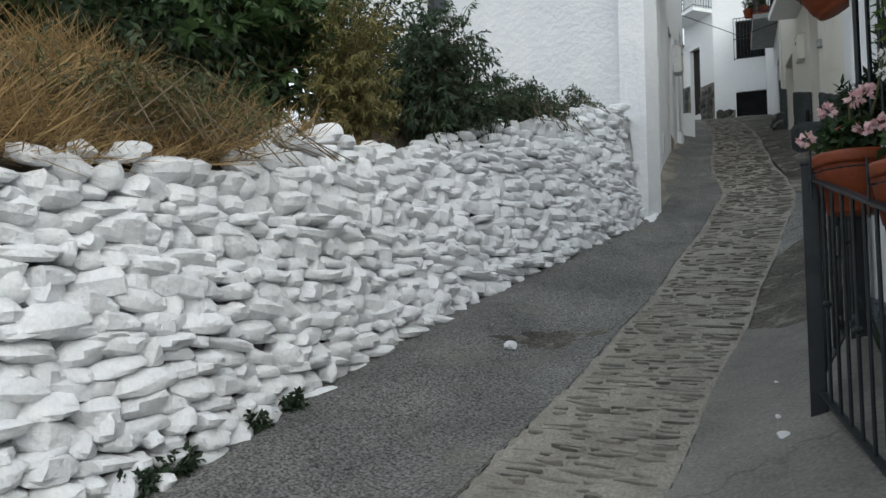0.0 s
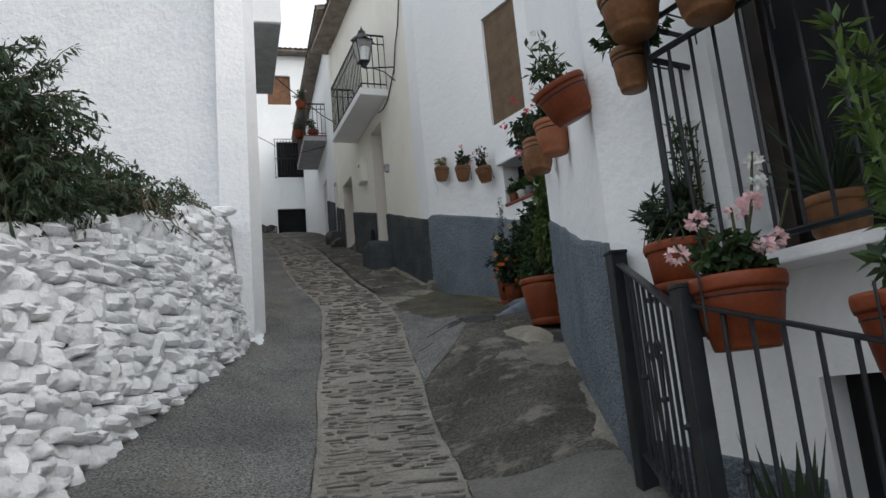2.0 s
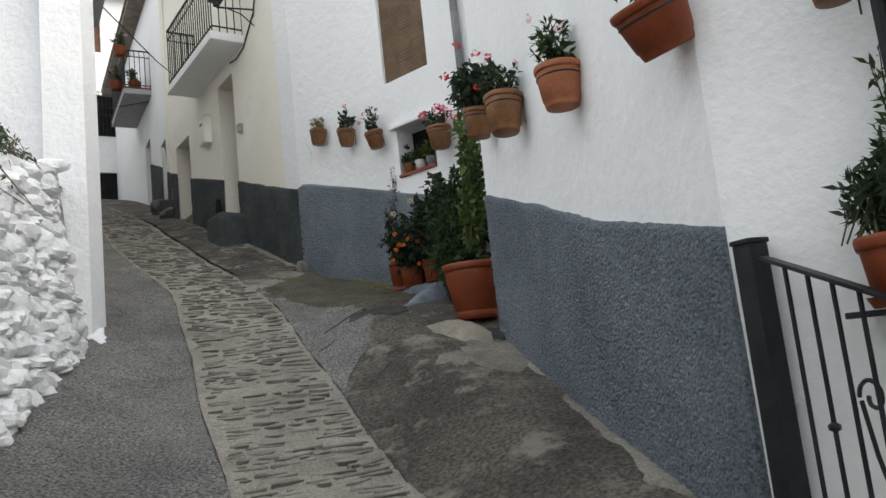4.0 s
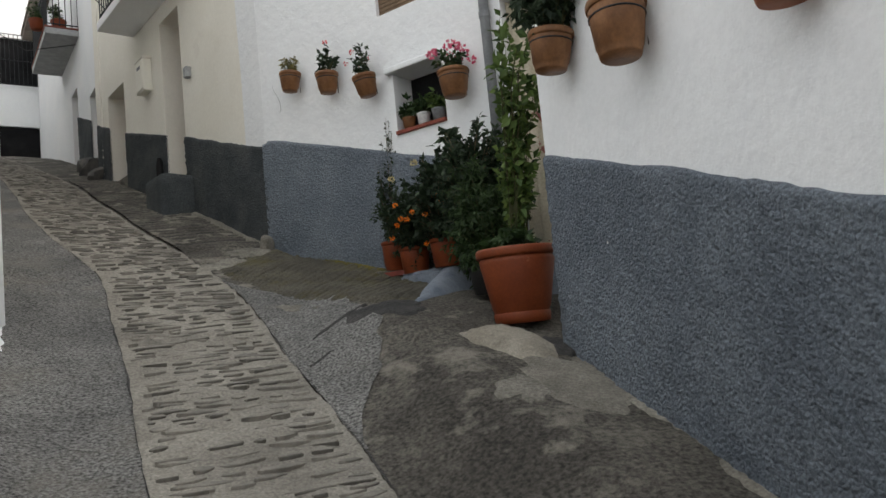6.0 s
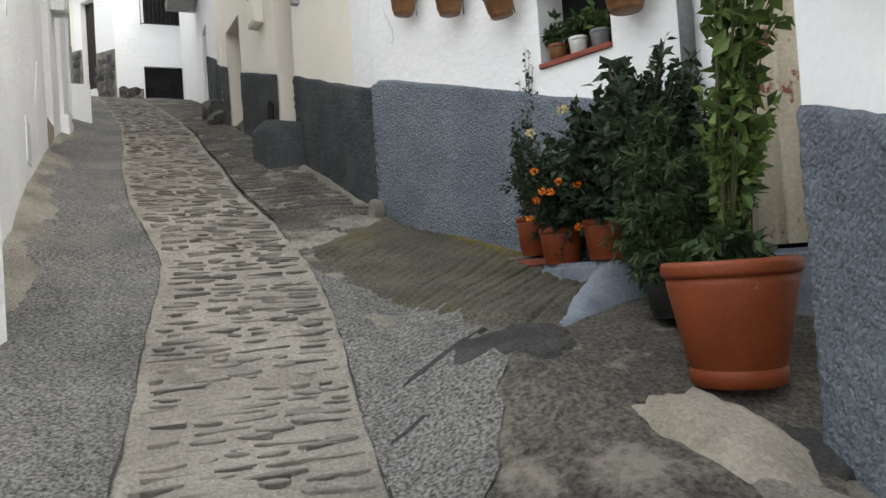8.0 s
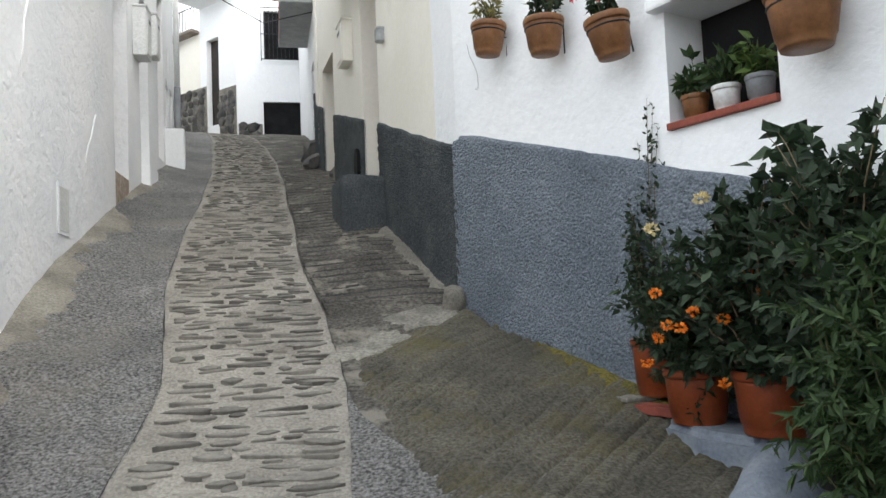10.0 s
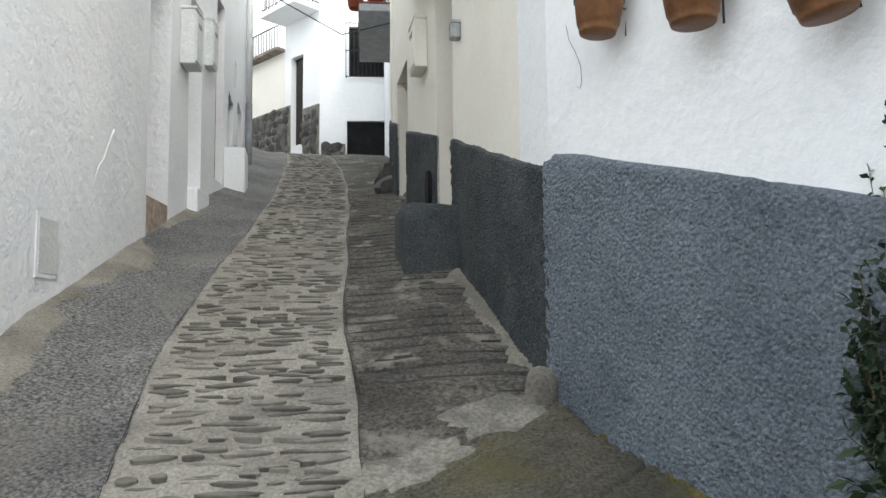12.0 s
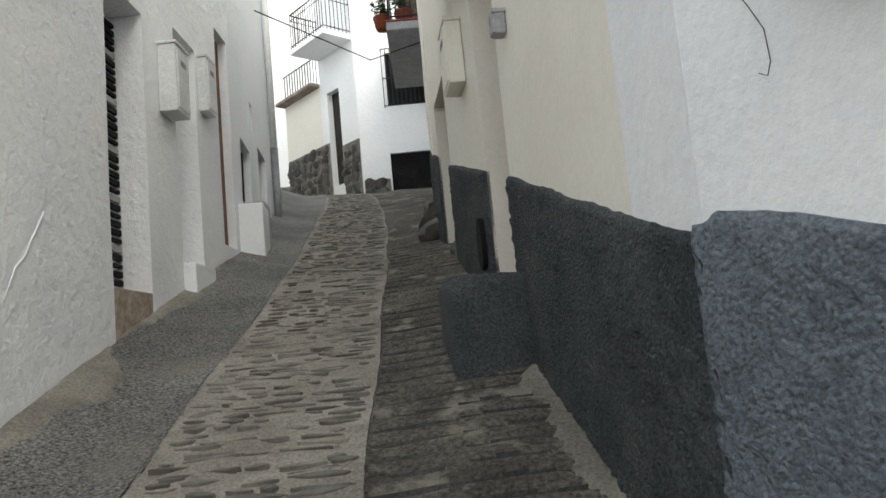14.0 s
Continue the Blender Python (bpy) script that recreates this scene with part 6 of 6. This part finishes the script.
for i in range(13):
    p = on(FH1, SD, 1.75 + 1.75 * i / 12, 0.05)
    bm = bmesh.new()
    bar(bm, (*p, 11.55), (*p, 12.35), 0.014, 5)
    part("bar", bm, "iron", terrace)
bm = bmesh.new()
bar(bm, (*on(FH1, SD, 1.72, 0.05), 12.35), (*on(FH1, SD, 3.55, 0.05), 12.35), 0.018, 5)
part("rail", bm, "iron", terrace)
tagged(part("roof_annex", bmbox((*on(FH1, SD, 2.7, -0.15), 11.5), (2.0, 0.9, 0.1), sa, 0.02), "rooftile"), "grey tiled terrace edge over the annex", "roof", kind="structure")
stone_band("skirting_back_house", (-8.6, 33.2), (-15.5, 31.0), 0.0, 5.0, 8.6, 9.9, 4, "dark field stone skirting with pale joints")
tagged(part("window_10", bmbox((*on((-8.6, 33.2), (-15.5, 31.0), 2.0, -0.1), 13.8), (0.84, 0.05, 1.64), angle((-8.6, 33.2), (-15.5, 31.0))), "wood"), "orange-brown wooden window shutter", "window", kind="structure")
for k, (x, y, r) in enumerate(((-0.62, 18.05, 0.22), (-0.75, 18.9, 0.3), (-0.95, 19.6, 0.25), (-0.05, 16.9, 0.12))):
    rk = tagged(new("boulder", shape_mesh("boulder", ROCKS[k + 6], "fieldstone")), "dark rounded boulder at the wall foot", "boulder", "boulders at the wall foot")
    rk.matrix_world = pose(x, y, gz(x, y) + r * 0.35, 0, 0, 40 * k) @ Matrix.Diagonal((r * 1.6, r * 2.0, r * 1.4, 1))
for nm, s0, z0, z1 in (("door_10", 0.9, 4.9, 7.3), ("door_11", 3.2, 5.6, 8.0)):
    tagged(part(nm, bmbox((*on(R3A, R3B, s0 + 0.4, -0.2), (z0 + z1) / 2), (0.84, 0.05, z1 - z0), angle(R3A, R3B)), "wood"), "dark wooden house door", "door", kind="structure")


# ---- roofs ----
def eave(name, p0, p1, s0, s1, z, out, label):
    """A row of curved roof tiles over a wall."""
    ob = tagged(part(name, bmbox((*on(p0, p1, (s0 + s1) / 2, (out - 1.2) / 2), z), (s1 - s0, out + 1.2, 0.09), angle(p0, p1), 0.01), "rooftile"), label, "roof", kind="structure")
    n = int((s1 - s0) / 0.2)
    me = bpy.data.meshes.new("roof_tile")
    vs, fs = [], []
    for j, yy in enumerate((0.0, 0.45)):
        for k in range(7):
            a = math.pi * k / 6
            vs.append((0.1 * math.cos(a), yy, 0.07 * math.sin(a)))
    for k in range(6):
        fs.append((k, k + 1, k + 8, k + 7))
    me.from_pydata(vs, [], fs)
    me.materials.append(M["rooftile"])
    for i in range(n):
        q = on(p0, p1, s0 + 0.1 + i * 0.2, out + 0.03)
        o = new("roof_tile", me)
        o.parent = ob
        o.matrix_world = pose(q.x, q.y, z + 0.045, 8, 0, angle(p0, p1) + 180)


eave("roof_cream_house", OB1, CR1, 0.5, 6.56, 10.35, 0.45, "weathered tiled eave of the cream house")
eave("roof_upper_right", R3A, R3B, 0.0, 9.9, 11.65, 0.4, "weathered tiled eave of the upper house")
eave("roof_end_house", FH0, FH1, 0.0, 4.2, 15.45, 0.4, "tiled eave of the end house")


# ---- ribbed concrete up the right side of the lane ----
def ribbed():
    vs, fs = [], []
    r0 = float(np.interp(11.6, LINE[:, 1], RUN))
    r1 = float(np.interp(17.5, LINE[:, 1], RUN))
    rows, cols = int((r1 - r0) / 0.011), 14
    dark = []
    for i in range(rows + 1):
        run = r0 + i * 0.011
        for j in range(cols + 1):
            v = strip_half(run) + 0.02 + 1.5 * j / cols
            x, y, z = lane_point(run - 0.12 * j / cols, v)
            g = (run + 0.03 * noise.noise((run * 1.3, v * 2, 0))) / 0.15
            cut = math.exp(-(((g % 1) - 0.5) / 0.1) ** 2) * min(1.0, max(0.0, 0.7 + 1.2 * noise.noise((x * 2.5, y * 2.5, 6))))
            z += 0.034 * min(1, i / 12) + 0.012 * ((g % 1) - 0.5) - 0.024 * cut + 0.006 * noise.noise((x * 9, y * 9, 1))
            # groove bottoms that get the painted shadow line
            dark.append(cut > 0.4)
            vs.append((x, y, z))
    w = cols + 1
    for i in range(rows):
        for j in range(cols):
            fs.append((i * w + j, i * w + j + 1, (i + 1) * w + j + 1, (i + 1) * w + j))
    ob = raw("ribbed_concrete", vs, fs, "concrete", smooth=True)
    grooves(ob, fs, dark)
    return tagged(ob, "dark ribbed concrete ramp beside the cobbled strip", "pavement", kind="structure")


ribbed()


# ---- dust and cement along the wall feet ----
def foot_band(name, p0, p1, s0, s1, width, m, label, seed, lift=0.012):
    vs, fs = [], []
    n, k = int((s1 - s0) / 0.05), 8
    for i in range(n + 1):
        s = s0 + (s1 - s0) * i / n
        ends = min(1.0, i / 8, (n - i) / 8)
        w = width * (0.25 + 0.75 * ends) * (0.75 + 0.8 * noise.noise((s * 0.9, seed, 0)) + 0.5 * noise.noise((s * 3.3, seed, 3)) + 0.35 * noise.noise((s * 9.0, seed, 6)))
        for j in range(k + 1):
            f = j / k
            x, y = on(p0, p1, s, -0.03 + max(0.05, w) * f)
            z = gz(x, y) + lift * (1 - smooth_step(0.6, 1.0, f)) + 0.025 * (1 - smooth_step(0.0, 0.3, f)) * (0.4 + noise.noise((s * 2.5, seed, 7))) - 0.022 * float(smooth_step(0.85, 1.0, f)) + 0.008 * noise.noise((x * 7, y * 7, 2))
            vs.append((x, y, float(z)))
    w = k + 1
    for i in range(n):
        for j in range(k):
            fs.append((i * w + j, i * w + j + 1, (i + 1) * w + j + 1, (i + 1) * w + j))
    return tagged(raw(name, vs, fs, m, smooth=True), label, "pavement", kind="structure")


foot_band("foot_dust", LW[1], LW[0], 0.1, 5.0, 0.3, "dirt", "tan dusty cement along the foot of the whitewashed wall", 1)
foot_band("foot_dust", LW[2], LW[1], 0.7, 3.0, 0.2, "dirt", "tan dusty cement along the foot of the whitewashed wall", 2)
foot_band("foot_cement", K, E, 0.35, 3.4, 0.17, "dirt", "pale broken cement along the foot of the skirting", 5)
foot_band("foot_cement", OB1, CR1, 0.05, 2.3, 0.26, "dirt", "pale broken cement along the foot of the dark skirting", 6, 0.048)


foot_band("foot_moss", OB0, OB1, 2.2, 4.3, 0.2, "moss_yellow", "yellow-green moss along the foot of the blue skirting", 8, 0.04)
foot_band("foot_paint", OB0, OB1, 1.9, 4.4, 0.07, "bluestep", "pale blue paint splashed along the foot of the skirting", 9, 0.055)
foot_band("foot_paint", K, E, 0.1, 3.4, 0.07, "bluestep", "pale blue paint splashed along the foot of the skirting", 10, 0.022)


# ---- pieces of the walls and paving: stones and cobbles ----
ROCK_MESH = [shape_mesh("stone", r, "stone_white") for r in ROCKS]
for k, mtx, y in NEAR_STONES:
    o = new("stone", ROCK_MESH[k])
    o.parent = stone_wall
    o.matrix_world = mtx


def cobble_shape(seed):
    """A thin stone set on edge: long across the lane, its top worn round."""
    rng = random.Random(seed)
    vs = []
    n = 8
    for ring, (k, z) in enumerate(((1.0, -0.5), (1.0, 0.4), (0.8, 0.5))):
        for i in range(n):
            a = 2 * math.pi * i / n
            c, s = math.cos(a), math.sin(a)
            j = 1 + 0.34 * noise.noise((seed * 3.1 + c * 1.3, s * 1.3, 0))
            vs.append((0.5 * k * j * c, 0.5 * k * j * math.copysign(abs(s) ** 1.7, s), z))
    fs = [tuple(range(16, 24))]
    for r in range(2):
        for i in range(n):
            fs.append((r * 8 + i, r * 8 + (i + 1) % 8, r * 8 + 8 + (i + 1) % 8, r * 8 + 8 + i))
    return np.array(vs), fs


COBBLES = [cobble_shape(k) for k in range(10)]


def lay_cobbles():
    rng = random.Random(8)
    near, far, gaps = [], [], []
    run = R0 + 1
    while run < R1 - 0.5:
        half = strip_half(run) - 0.03
        v = -half + rng.uniform(0, 0.08)
        while v < half - 0.05:
            w = rng.choice((rng.uniform(0.06, 0.14), rng.uniform(0.1, 0.2), rng.uniform(0.16, 0.3)))
            if rng.random() < 0.84:
                r = run + rng.uniform(-0.025, 0.025)
                x, y, z = lane_point(r, min(v + w / 2, half - w / 2))
                dx, dy = np.interp(r, RUN, DIRS[:, 0]), np.interp(r, RUN, DIRS[:, 1])
                slope = math.degrees(math.atan(float(np.interp(r, RUN, RISE))))
                a = math.degrees(math.atan2(dy, dx)) - 90 + rng.uniform(-9, 9)
                m = pose(x, y, z - 0.002, slope - rng.uniform(-3, 12), rng.uniform(-4, 4), a) @ Matrix.Diagonal((w, rng.choice((rng.uniform(0.014, 0.028), rng.uniform(0.022, 0.042), rng.uniform(0.034, 0.062))), 0.036, 1))
                (near if 9.3 < y < 14.5 and len(near) < 300 else far).append((rng.randrange(10), m))
                # some stones get a dark sliver downhill as their painted edge shadow
                if rng.random() < 0.3:
                    t = m.to_scale().y
                    gaps.append((rng.randrange(10), pose(x - dx * (t * 0.5 + 0.003), y - dy * (t * 0.5 + 0.003), z - 0.003, slope, 0, a + rng.uniform(-4, 4)) @ Matrix.Diagonal((w * rng.uniform(0.5, 0.95), rng.uniform(0.007, 0.014), 0.03, 1))))
            v += w + rng.uniform(0.015, 0.06)
        run += rng.uniform(0.054, 0.08)
    return near, far, gaps


near, far, gaps = lay_cobbles()
joined("far_cobbles", far, COBBLES, "slate", cob, "thin dark slate cobbles", smooth=False)
# slivers that draw the shaded gaps under the cobbles
joined("gap_dirt", gaps, COBBLES, "gap", cob, "dark slivers painted as gap shade below the cobbles", smooth=False)
COB_MESH = [shape_mesh("cobble", c, "slate", False) for c in COBBLES]
for k, mtx in near:
    o = new("cobble", COB_MESH[k])
    o.parent = cob
    o.matrix_world = mtx
